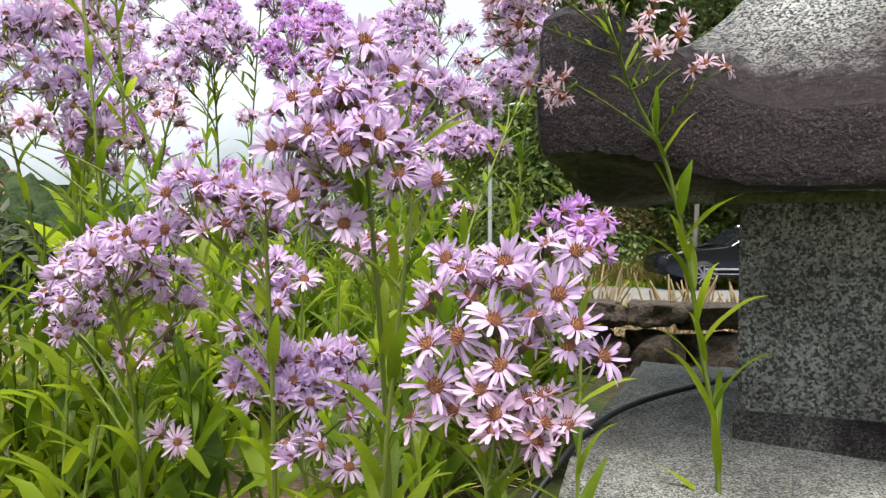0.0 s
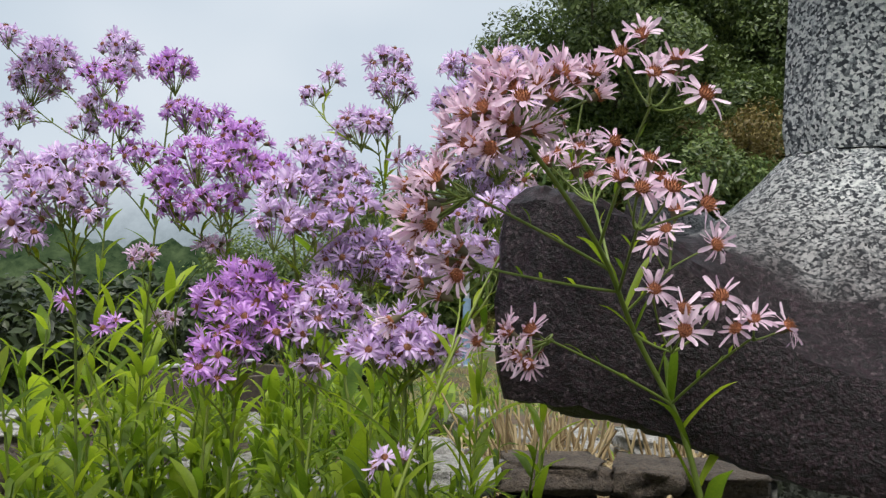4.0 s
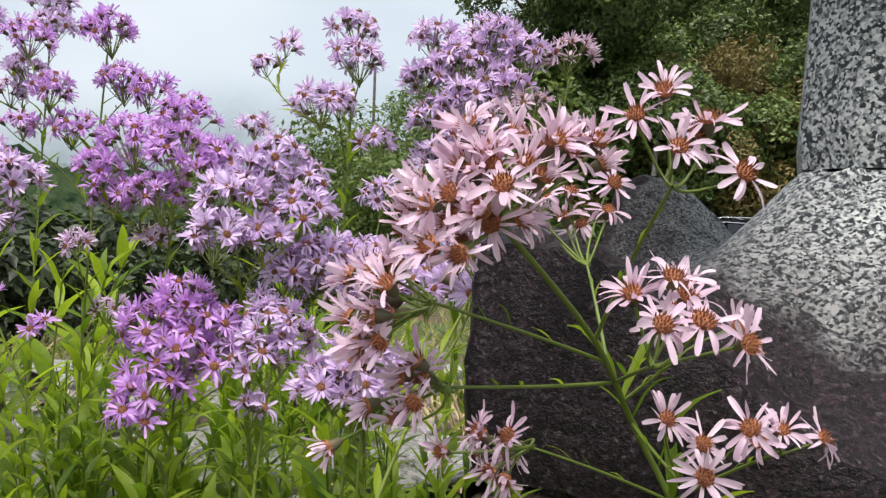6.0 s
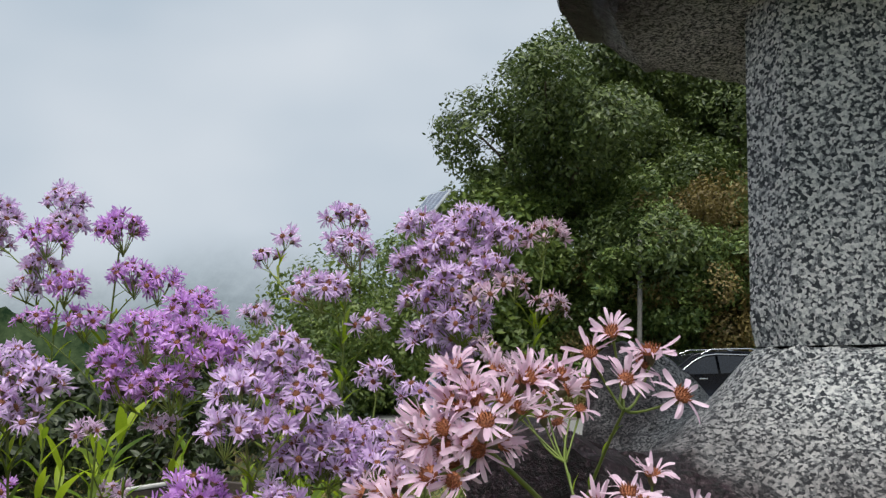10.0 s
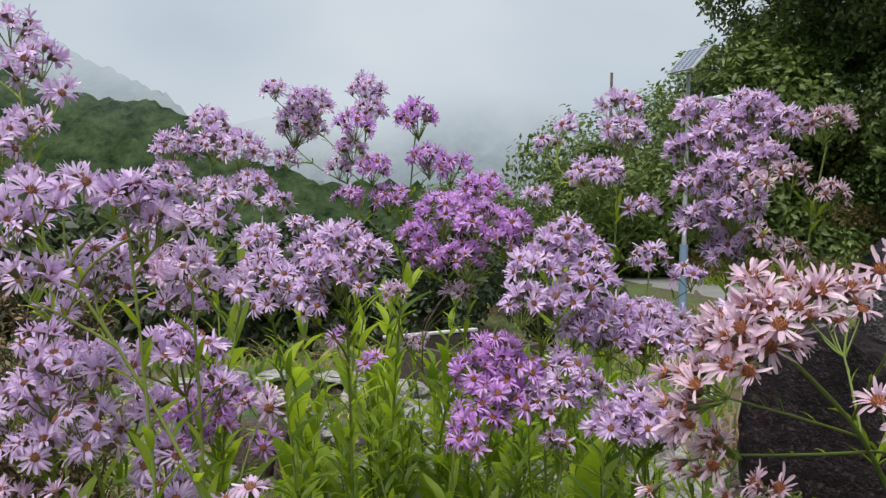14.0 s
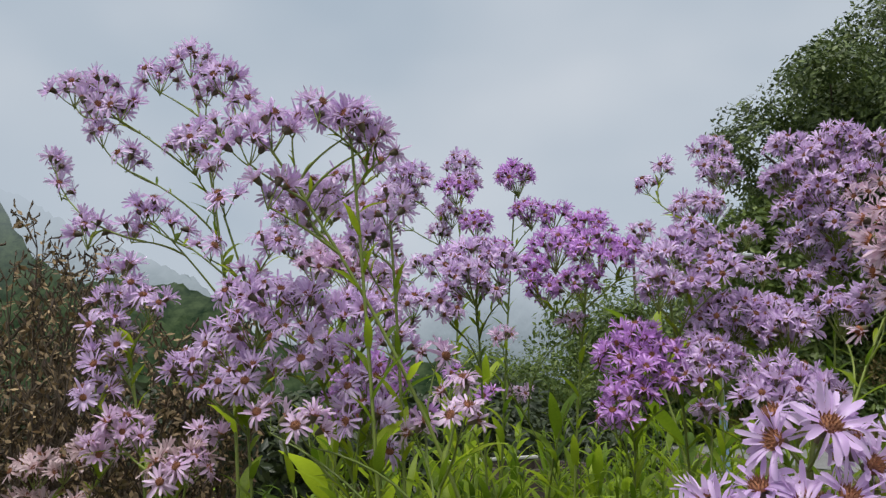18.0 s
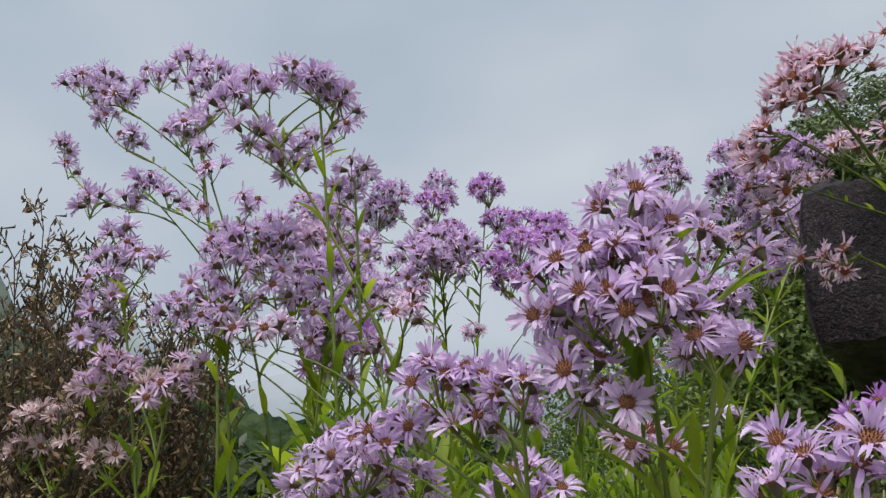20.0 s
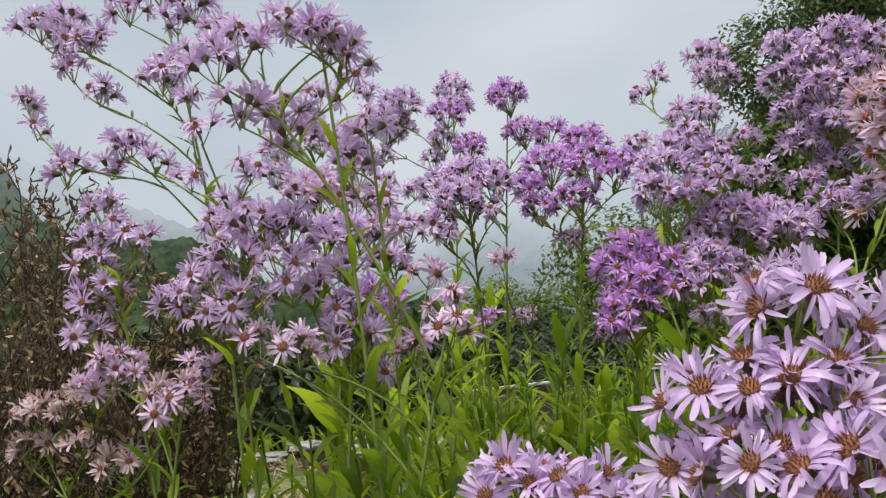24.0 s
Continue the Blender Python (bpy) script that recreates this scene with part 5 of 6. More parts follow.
aster("lilac", (-0.06, 1.3), [(-0.076, 1.26, 0.677, 0.032), (-0.04, 1.3, 0.719, 0.027), (-0.062, 1.28, 0.701, 0.023), (-0.083, 1.22, 0.639, 0.028), (-0.016, 1.28, 0.664, 0.028), (-0.011, 1.3, 0.698, 0.02), (-0.045, 1.24, 0.639, 0.022)], size=1.22)
aster("lilac", (0.01, 1.38), [(0.057, 1.46, 0.687, 0.022), (0.017, 1.34, 0.617, 0.03), (0.053, 1.34, 0.612, 0.032), (0.081, 1.36, 0.607, 0.023), (-0.03, 1.3, 0.598, 0.026), (0.012, 1.3, 0.586, 0.023), (0.06, 1.34, 0.576, 0.019), (0.11, 1.42, 0.667, 0.02)], size=1.22)
aster("violet", (-0.14, 1.24), [(-0.117, 1.23, 0.575, 0.028), (-0.141, 1.21, 0.553, 0.026), (-0.088, 1.22, 0.558, 0.026), (-0.111, 1.2, 0.534, 0.029), (-0.126, 1.18, 0.504, 0.029), (-0.077, 1.2, 0.523, 0.022), (-0.144, 1.17, 0.479, 0.02)], size=1.22)
aster("lilac", (-0.05, 1.17), [(-0.028, 1.22, 0.556, 0.027), (-0.045, 1.2, 0.529, 0.025), (-0.008, 1.22, 0.544, 0.018), (-0.037, 1.24, 0.572, 0.016)], size=1.22)
aster("lilac", (0.06, 1.22), [(0.056, 1.22, 0.525, 0.029), (0.088, 1.22, 0.515, 0.021), (0.029, 1.2, 0.508, 0.019), (0.069, 1.2, 0.505, 0.02), (-0.038, 1.18, 0.488, 0.014)], size=1.22)
aster("pale", (-0.46, 1.16), [(-0.5, 1.13, 0.678, 0.025), (-0.458, 1.1, 0.661, 0.029), (-0.437, 1.12, 0.654, 0.022), (-0.503, 1.1, 0.666, 0.018), (-0.444, 1.1, 0.632, 0.014)], size=1.19)
aster("lilac", (-0.4, 1.08), [(-0.415, 1.02, 0.603, 0.023), (-0.386, 1, 0.598, 0.021), (-0.425, 1, 0.596, 0.018), (-0.382, 1.02, 0.596, 0.014), (-0.458, 1, 0.585, 0.014)], size=1.15)
aster("violet", (-0.43, 1.1), [(-0.407, 1.1, 0.54, 0.021), (-0.431, 1.08, 0.526, 0.027), (-0.392, 1.1, 0.521, 0.019), (-0.432, 1.06, 0.502, 0.023), (-0.406, 1.08, 0.502, 0.02), (-0.36, 1.1, 0.482, 0.015), (-0.423, 1.04, 0.483, 0.021)], size=1.18)
aster("lilac", (-0.3, 0.86), [(-0.338, 0.82, 0.751, 0.018), (-0.329, 0.84, 0.751, 0.015), (-0.318, 0.84, 0.729, 0.014), (-0.361, 0.8, 0.758, 0.014)], size=1.08)
aster("lilac", (-0.31, 0.9), [(-0.329, 0.9, 0.684, 0.014), (-0.346, 0.9, 0.656, 0.014)], size=1.11)
aster("violet", (-0.28, 1.5), [(-0.433, 1.5, 0.547, 0.014), (-0.374, 1.5, 0.509, 0.014)], size=1.22)
aster("pale", (-0.2, 1.7), [(-0.357, 1.7, 0.509, 0.021), (-0.365, 1.6, 0.61, 0.018), (-0.232, 1.5, 0.624, 0.019)], size=1.22)
aster("lilac", (-0.535, 1), [(-0.673, 1.07, 0.951, 0.024), (-0.713, 1.06, 0.928, 0.024), (-0.61, 1.04, 0.908, 0.024), (-0.565, 1.02, 0.866, 0.015), (-0.63, 1.04, 0.891, 0.017), (-0.626, 1.02, 0.825, 0.023), (-0.628, 1, 0.808, 0.021), (-0.582, 1, 0.829, 0.016), (-0.587, 1, 0.776, 0.015), (-0.656, 0.98, 0.728, 0.018), (-0.681, 0.98, 0.702, 0.015), (-0.773, 0.97, 0.885, 0.023), (-0.728, 0.97, 0.888, 0.018), (-0.734, 0.97, 0.859, 0.022), (-0.697, 0.97, 0.855, 0.019), (-0.727, 0.97, 0.826, 0.018), (-0.688, 0.97, 0.79, 0.017), (-0.799, 0.98, 0.796, 0.014), (-0.787, 0.98, 0.762, 0.014), (-0.733, 0.97, 0.704, 0.022)], leafy=0.4, lean=(0.05, 0, 0), size=1.15)
aster("lilac", (-0.17, 0.92), [(-0.407, 0.8, 0.744, 0.02), (-0.423, 0.79, 0.727, 0.019), (-0.395, 0.82, 0.757, 0.016), (-0.399, 0.79, 0.686, 0.018), (-0.342, 0.82, 0.752, 0.015), (-0.32, 0.82, 0.736, 0.014), (-0.369, 0.88, 0.714, 0.014), (-0.345, 0.9, 0.735, 0.014), (-0.395, 0.86, 0.695, 0.023), (-0.386, 0.86, 0.672, 0.018)], leafy=0.5, lean=(0.04, 0, 0), size=1.08)
aster("lilac", (-0.40, 0.98), [(-0.542, 0.95, 0.722, 0.017), (-0.622, 0.98, 0.703, 0.014), (-0.663, 0.98, 0.723, 0.013), (-0.558, 0.95, 0.671, 0.016), (-0.507, 0.95, 0.636, 0.014), (-0.475, 0.93, 0.666, 0.015)], leafy=0.6, size=1.1)
aster("lilac", (-0.30, 1.0), [(-0.441, 0.93, 0.603, 0.015), (-0.473, 0.95, 0.59, 0.014), (-0.381, 0.93, 0.557, 0.012), (-0.408, 0.93, 0.539, 0.015), (-0.358, 0.93, 0.484, 0.014), (-0.352, 0.95, 0.455, 0.012), (-0.501, 0.97, 0.498, 0.014)], leafy=0.8, size=1.1)
aster("lilac", (-0.56, 0.94), [(-0.67, 0.95, 0.65, 0.02), (-0.679, 0.95, 0.612, 0.021), (-0.676, 0.94, 0.585, 0.02), (-0.623, 0.94, 0.609, 0.021), (-0.676, 0.93, 0.542, 0.02), (-0.672, 0.92, 0.511, 0.019), (-0.65, 0.95, 0.63, 0.015), (-0.66, 0.94, 0.56, 0.015)], size=1.12)
aster("lilac", (-0.47, 0.92), [(-0.504, 0.92, 0.608, 0.024), (-0.438, 0.88, 0.601, 0.026), (-0.408, 0.88, 0.595, 0.022), (-0.461, 0.88, 0.575, 0.025), (-0.503, 0.9, 0.56, 0.024), (-0.409, 0.86, 0.561, 0.021), (-0.54, 0.92, 0.545, 0.023), (-0.459, 0.88, 0.526, 0.023), (-0.501, 0.9, 0.516, 0.021), (-0.396, 0.86, 0.535, 0.018), (-0.56, 0.92, 0.534, 0.018)], size=1.11)
aster("lilac", (-0.36, 0.84), [(-0.357, 0.9, 0.515, 0.023), (-0.347, 0.89, 0.489, 0.022), (-0.408, 0.95, 0.555, 0.017), (-0.358, 1, 0.563, 0.02), (-0.394, 1.1, 0.652, 0.018), (-0.424, 1.1, 0.731, 0.019), (-0.402, 1.1, 0.752, 0.018), (-0.418, 1.05, 0.686, 0.017)], size=1.15)
aster("pale", (-0.33, 0.78), [(-0.249, 0.85, 0.513, 0.016), (-0.234, 0.8, 0.491, 0.017), (-0.314, 1, 0.55, 0.015), (-0.301, 0.9, 0.476, 0.014), (-0.366, 0.8, 0.482, 0.017), (-0.419, 0.84, 0.49, 0.016)], open_heads=True, size=1.10)
aster("pale", (-0.6, 0.9), [(-0.515, 0.86, 0.443, 0.018), (-0.517, 0.9, 0.466, 0.017), (-0.533, 0.86, 0.432, 0.015), (-0.634, 0.92, 0.476, 0.022), (-0.657, 0.92, 0.452, 0.019), (-0.616, 0.92, 0.464, 0.014)], size=1.11)
aster("faded", (-0.66, 0.96), [(-0.812, 1, 0.423, 0.027), (-0.768, 1, 0.429, 0.023), (-0.696, 0.96, 0.451, 0.023), (-0.665, 0.96, 0.471, 0.019), (-0.813, 1, 0.38, 0.024), (-0.728, 0.98, 0.384, 0.022), (-0.645, 0.94, 0.368, 0.023), (-0.55, 0.88, 0.437, 0.021), (-0.522, 0.88, 0.448, 0.016)], size=1.13)
aster("lilac", (0, 0.62), [(-0.018, 0.53, 0.491, 0.015), (-0.013, 0.52, 0.456, 0.018), (0.006, 0.54, 0.481, 0.014), (-0.03, 0.52, 0.46, 0.016), (-0.053, 0.53, 0.454, 0.015), (-0.004, 0.5, 0.436, 0.015), (-0.039, 0.51, 0.434, 0.017), (-0.021, 0.5, 0.427, 0.014), (-0.06, 0.53, 0.43, 0.014)], open_heads=True, leafy=0.9, dense=1.6, size=1.00)
aster("lilac", (-0.02, 0.6), [(0.019, 0.5, 0.408, 0.014), (-0.046, 0.52, 0.403, 0.016), (-0.03, 0.52, 0.386, 0.014), (0.017, 0.52, 0.468, 0.007), (0.032, 0.532, 0.468, 0.006), (0.05, 0.537, 0.462, 0.007), (0.031, 0.531, 0.408, 0.008), (0.008, 0.52, 0.424, 0.014)], open_heads=True, leafy=0.9, dense=1.6, size=1.00)
aster("lilac", (-0.1, 0.66), [(-0.087, 0.58, 0.400, 0.015), (-0.116, 0.60, 0.408, 0.018), (-0.148, 0.61, 0.408, 0.019), (-0.119, 0.6, 0.380, 0.015), (-0.167, 0.63, 0.384, 0.016), (-0.192, 0.635, 0.374, 0.017), (-0.100, 0.62, 0.386, 0.015)], open_heads=True, leafy=0.9, dense=1.6, size=1.00)
aster("lilac", (-0.26, 0.8), [(-0.231, 0.66, 0.368, 0.02), (-0.213, 0.66, 0.355, 0.02), (-0.267, 0.7, 0.349, 0.022), (-0.311, 0.76, 0.321, 0.022), (-0.243, 0.7, 0.33, 0.017), (-0.319, 0.8, 0.297, 0.02), (-0.345, 0.82, 0.284, 0.015), (-0.177, 0.66, 0.346, 0.015), (-0.207, 0.68, 0.336, 0.014), (-0.175, 0.68, 0.323, 0.014)], leafy=1.0, dense=1.5, size=1.04)
aster("pale", (-0.25, 0.86), [(-0.289, 0.82, 0.267, 0.015), (-0.3, 0.82, 0.253, 0.014), (-0.264, 0.8, 0.251, 0.014), (-0.195, 0.72, 0.291, 0.014), (-0.193, 0.7, 0.205, 0.014)], size=1.06)
aster("lilac", (-0.06, 0.74), [(-0.11, 0.7, 0.35, 0.016), (-0.113, 0.69, 0.336, 0.014), (-0.089, 0.7, 0.338, 0.014), (-0.124, 0.68, 0.3, 0.016), (-0.123, 0.66, 0.262, 0.016), (-0.106, 0.68, 0.319, 0.014)], leafy=1.0, dense=1.5, size=1.03)
aster("lilac", (-0.04, 0.68), [(-0.085, 0.65, 0.273, 0.022), (-0.11, 0.66, 0.276, 0.016), (-0.065, 0.66, 0.276, 0.018), (-0.053, 0.67, 0.275, 0.017), (-0.087, 0.64, 0.253, 0.021), (-0.062, 0.64, 0.258, 0.017), (-0.032, 0.64, 0.258, 0.014), (-0.023, 0.64, 0.241, 0.014), (-0.065, 0.6, 0.225, 0.016), (-0.031, 0.62, 0.206, 0.014), (-0.046, 0.68, 0.282, 0.014)], leafy=1.0, dense=1.5, size=1.02)
aster("pale", (0.02, 0.66), [(-0.015, 0.62, 0.363, 0.014), (-0.025, 0.62, 0.369, 0.014)], open_heads=True, size=1.01)
aster("lilac", (0.08, 0.5), [(0.057, 0.46, 0.35, 0.014), (0.043, 0.48, 0.361, 0.014), (0.07, 0.46, 0.359, 0.014), (0.04, 0.46, 0.34, 0.014), (0.061, 0.45, 0.326, 0.014), (0.089, 0.45, 0.343, 0.014), (0.094, 0.44, 0.328, 0.014), (0.073, 0.45, 0.312, 0.014), (0.102, 0.47, 0.365, 0.014), (0.037, 0.46, 0.316, 0.014), (0.034, 0.46, 0.295, 0.014), (0.11, 0.44, 0.313, 0.014)], open_heads=True, leafy=0.9, dense=1.25, size=1.00)
aster("pale", (0.06, 0.47), [(0.067, 0.45, 0.294, 0.014), (0.091, 0.45, 0.288, 0.014), (0.078, 0.44, 0.283, 0.014), (0.072, 0.44, 0.27, 0.014), (0.1, 0.45, 0.271, 0.014), (0.058, 0.46, 0.286, 0.014), (0.037, 0.47, 0.278, 0.014)], open_heads=True, leafy=0.9, dense=1.25, size=1.00)
aster("violet", (0.15, 0.8), [(0.155, 0.77, 0.39, 0.022), (0.138, 0.78, 0.39, 0.017), (0.173, 0.77, 0.385, 0.015), (0.141, 0.76, 0.374, 0.016), (0.165, 0.75, 0.364, 0.014)], leafy=0.9, size=1.06)
aster("lilac", (0.03, 1.24), [(0.058, 1.2, 0.504, 0.03), (0.026, 1.2, 0.508, 0.027), (0.091, 1.2, 0.508, 0.021), (-0.003, 1.3, 0.612, 0.036), (0.068, 1.3, 0.585, 0.032)], size=1.22)
aster("lilac", (-0.02, 1), [(0.153, 1.1, 0.641, 0.027), (0.115, 1.2, 0.601, 0.03), (0.15, 1.15, 0.607, 0.024), (0.05, 1.1, 0.411, 0.014)], size=1.20)
# the sparse pink stem in front of the lantern
PINK_SPRAYS = [
    (0.86, (0.211, 0.800, 0.682), [(0.206, 0.800, 0.723), (0.194, 0.800, 0.712), (0.210, 0.790, 0.698), (0.229, 0.810, 0.712), (0.242, 0.800, 0.689), (0.225, 0.815, 0.706)]),
    (1, (0.137, 0.800, 0.664), [(0.145, 0.785, 0.689), (0.135, 0.775, 0.679), (0.159, 0.795, 0.699), (0.130, 0.805, 0.697), (0.118, 0.795, 0.688), (0.106, 0.780, 0.670), (0.115, 0.785, 0.675), (0.119, 0.775, 0.651)]),
    (0.99, (0.136, 0.805, 0.666), [(0.127, 0.780, 0.669), (0.103, 0.805, 0.678), (0.111, 0.790, 0.662), (0.144, 0.810, 0.703), (0.178, 0.800, 0.700), (0.124, 0.800, 0.684), (0.097, 0.810, 0.669), (0.132, 0.790, 0.688), (0.153, 0.810, 0.698)]),
    (0.8, (0.203, 0.930, 0.640), [(0.196, 0.955, 0.684), (0.220, 0.955, 0.673), (0.225, 0.965, 0.691), (0.180, 0.965, 0.682), (0.193, 0.955, 0.668), (0.206, 0.965, 0.663), (0.172, 0.955, 0.673)]),
    (0.76, (0.197, 0.770, 0.609), [(0.202, 0.765, 0.645), (0.194, 0.750, 0.628), (0.211, 0.755, 0.629), (0.229, 0.755, 0.621), (0.189, 0.775, 0.637), (0.211, 0.775, 0.636)]),
    (0.82, (0.108, 0.800, 0.629), [(0.090, 0.795, 0.636), (0.085, 0.800, 0.622), (0.093, 0.810, 0.645), (0.081, 0.820, 0.640), (0.079, 0.810, 0.610), (0.073, 0.820, 0.619)]),
    (0.76, (0.117, 0.820, 0.588), [(0.103, 0.810, 0.583), (0.104, 0.820, 0.599), (0.098, 0.830, 0.591), (0.095, 0.830, 0.571)]),
    (0.62, (0.167, 0.890, 0.542), [(0.145, 0.878, 0.532), (0.155, 0.888, 0.548), (0.142, 0.898, 0.545)]),
    (0.72, (0.236, 0.840, 0.539), [(0.233, 0.805, 0.554), (0.235, 0.815, 0.566), (0.218, 0.815, 0.577), (0.257, 0.815, 0.574)]),
    (0.74, (0.250, 0.900, 0.591), [(0.248, 0.900, 0.619), (0.257, 0.910, 0.633), (0.282, 0.900, 0.609), (0.242, 0.910, 0.610)]),
    (0.6, (0.297, 0.870, 0.548), [(0.287, 0.872, 0.553), (0.298, 0.872, 0.559), (0.320, 0.872, 0.555)]),
]
loose_aster("sparse aster with pale pink rain-bent flowers beside the lantern", (0.345, 0.955), [(0.338, 0.958, 0.148), (0.320, 0.956, 0.254), (0.300, 0.954, 0.377), (0.275, 0.950, 0.473), (0.236, 0.938, 0.545), (0.196, 0.870, 0.604), (0.137, 0.800, 0.664)], PINK_SPRAYS, "pink", 41, 1.02,
            tuple((0.06 + 0.70 * k / 25, k * 137.5 + 30 * math.sin(k * 2.3), (0.118 - 0.066 * (k / 25) ** 1.3) * (1 + 0.18 * math.sin(k * 5.1)), 52 + 12 * math.sin(k * 3.7)) for k in range(26)))


# ---- undergrowth ----
def foliage_stuff(name, mat, label, spots, length, wide, seed, upright=1.0):
    """Many lance leaves or blades in one mesh, each bent over, at (x, y, z)."""
    r = random.Random(seed)
    verts, faces = [], []
    for x, y, z in spots:
        a = r.uniform(0, 6.28)
        out, side = Vector((math.cos(a), math.sin(a), 0)), Vector((-math.sin(a), math.cos(a), 0))
        s, w = length * r.uniform(0.5, 1.3), wide * r.uniform(0.7, 1.3)
        ang = radians(r.uniform(35, 85)) * upright
        p, i0 = Vector((x, y, z)), len(verts)
        for j in range(5):
            half = w * (0.35, 0.9, 1.0, 0.65, 0.05)[j]
            verts += [p - side * half + Vector((0, 0, half * 0.35)), p.copy(), p + side * half + Vector((0, 0, half * 0.35))]
            p = p + (out * math.cos(ang) + Vector((0, 0, 1)) * math.sin(ang)) * s / 4
            ang -= radians(r.uniform(8, 34))
        for j in range(4):
            b = i0 + j * 3
            faces += [(b, b + 1, b + 4, b + 3), (b + 1, b + 2, b + 5, b + 4)]
    return tagged(new(name, raw_mesh(name, verts, faces, mat)), label, "plants", kind="stuff")


rg = random.Random(77)


def spread(n, x0, x1, y0, y1, lift, bare=True):
    out = []
    while len(out) < n:
        x, y = rg.uniform(x0, x1), rg.uniform(y0, y1)
        if y < 0.42 and abs(x) < 0.5:
            continue
        if x > 0.22 and y < 1.9:
            continue
        if -1.12 < x < -0.55 and 1.9 < y < 2.65 or -1.0 < x < -0.25 and 2.6 < y < 3.5:
            continue
        if bare and (-2.0 < x < -0.85 and 2.2 < y < 3.45 or -0.95 < x < -0.60 and 1.25 < y < 1.75):
            continue
        if noise.noise(Vector((x * 2.6, y * 2.6, 8))) < -0.06:
            continue
        out.append((x, y, ground_z(x, y) + rg.uniform(0, lift)))
    return out


foliage_stuff("aster_undergrowth", HERB, "bright green aster leaves crowding the bed", spread(300, -0.75, 0.22, 0.72, 2.0, 0.14), 0.105, 0.0125, 1, 1.1)
foliage_stuff("yellowing_leaves", YELLOWING, "broad yellow-green fading leaves low in the bed", spread(90, -0.62, -0.12, 0.92, 1.6, 0.15), 0.125, 0.0160, 21, 1.0)
foliage_stuff("weed_thicket", HERB, "leafy green weeds behind the flowers", spread(300, -2.4, 0.15, 1.8, 4.2, 0.12), 0.15, 0.0125, 11, 1.1)
foliage_stuff("low_grass", HERB, "fresh green grass and weeds", spread(600, -2.6, 1.6, 1.2, 5.5, 0.02), 0.12, 0.0045, 2)
foliage_stuff("dry_grass", STRAW, "dry straw and withered grass on the ground", spread(4600, -2.0, 0.5, 0.35, 3.2, 0.03, False), 0.13, 0.0019, 3, 0.45)


def shoot_stuff(name, label, spots, seed, mat=HERB, broad=0.10):
    """Crowded upright shoots, each a thin stem set with lance leaves from foot to tip, in one mesh."""
    r = random.Random(seed)
    verts, faces = [], []
    for x, y, h in spots:
        foot = Vector((x, y, ground_z(x, y) - 0.02))
        tip = foot + Vector((r.gauss(0, 0.035), r.gauss(0, 0.035), h))
        line = bend(foot, foot.lerp(tip, 0.6) + Vector((r.gauss(0, 0.015), r.gauss(0, 0.015), 0)), tip, 6)
        tube(verts, faces, line, [0.0026 - 0.0016 * k / 6 for k in range(7)], 4)
        count = int(h / 0.024)
        for k in range(count):
            q = 0.5 + 5.4 * k / count
            i = min(5, int(q))
            p = line[i].lerp(line[i + 1], q - i)
            a = k * 2.39996 + r.uniform(-0.4, 0.4)
            out, side = Vector((math.cos(a), math.sin(a), 0)), Vector((-math.sin(a), math.cos(a), 0))
            s, ang = (0.105 - 0.065 * k / count) * r.uniform(0.75, 1.25), radians(r.uniform(40, 74))
            w, i0 = s * broad * r.uniform(0.75, 1.2), len(verts)
            for j in range(5):
                half = w * (0.35, 0.9, 1.0, 0.65, 0.05)[j]
                verts += [p - side * half + Vector((0, 0, half * 0.4)), p.copy(), p + side * half + Vector((0, 0, half * 0.4))]
                p = p + (out * math.cos(ang) + Vector((0, 0, 1)) * math.sin(ang)) * s / 4
                ang -= radians(r.uniform(4, 24))
            for j in range(4):
                b = i0 + j * 3
                faces += [(b, b + 1, b + 4, b + 3), (b + 1, b + 2, b + 5, b + 4)]
    return tagged(new(name, raw_mesh(name, verts, faces, mat)), label, "plants", kind="stuff")


shoot_stuff("aster_shoots", "upright green shoots set with lance leaves", [(x, y, rg.uniform(0.24, 0.44)) for x, y, _ in spread(62, -0.42, 0.20, 0.80, 1.7, 0.0)] + [(x, y, rg.uniform(0.16, 0.32)) for x, y, _ in spread(16, -1.1, -0.42, 0.85, 1.7, 0.0)] + [(-0.37, 0.88, 0.42), (-0.43, 0.93, 0.36), (-0.31, 0.92, 0.40), (-0.49, 1.00, 0.42), (-0.36, 1.04, 0.46), (-0.42, 1.10, 0.40), (-0.27, 1.02, 0.40), (-0.55, 1.12, 0.36)], 51)
shoot_stuff("yellowing_shoots", "yellow-green fading leafy shoots at the edge of the bed", [(x, y, rg.uniform(0.10, 0.24)) for x, y, _ in spread(44, -0.66, -0.18, 0.95, 1.6, 0.0)], 53, YELLOWING, 0.13)
shoot_stuff("tall_weeds", "crowded upright leafy weeds behind the flowers", [(x, y, rg.uniform(0.24, 0.46)) for x, y, _ in spread(58, -0.60, 0.30, 1.7, 2.9, 0.0)] + [(x, y, rg.uniform(0.15, 0.30)) for x, y, _ in spread(12, -1.5, -0.60, 1.7, 2.9, 0.0)], 52, HERB, 0.085)


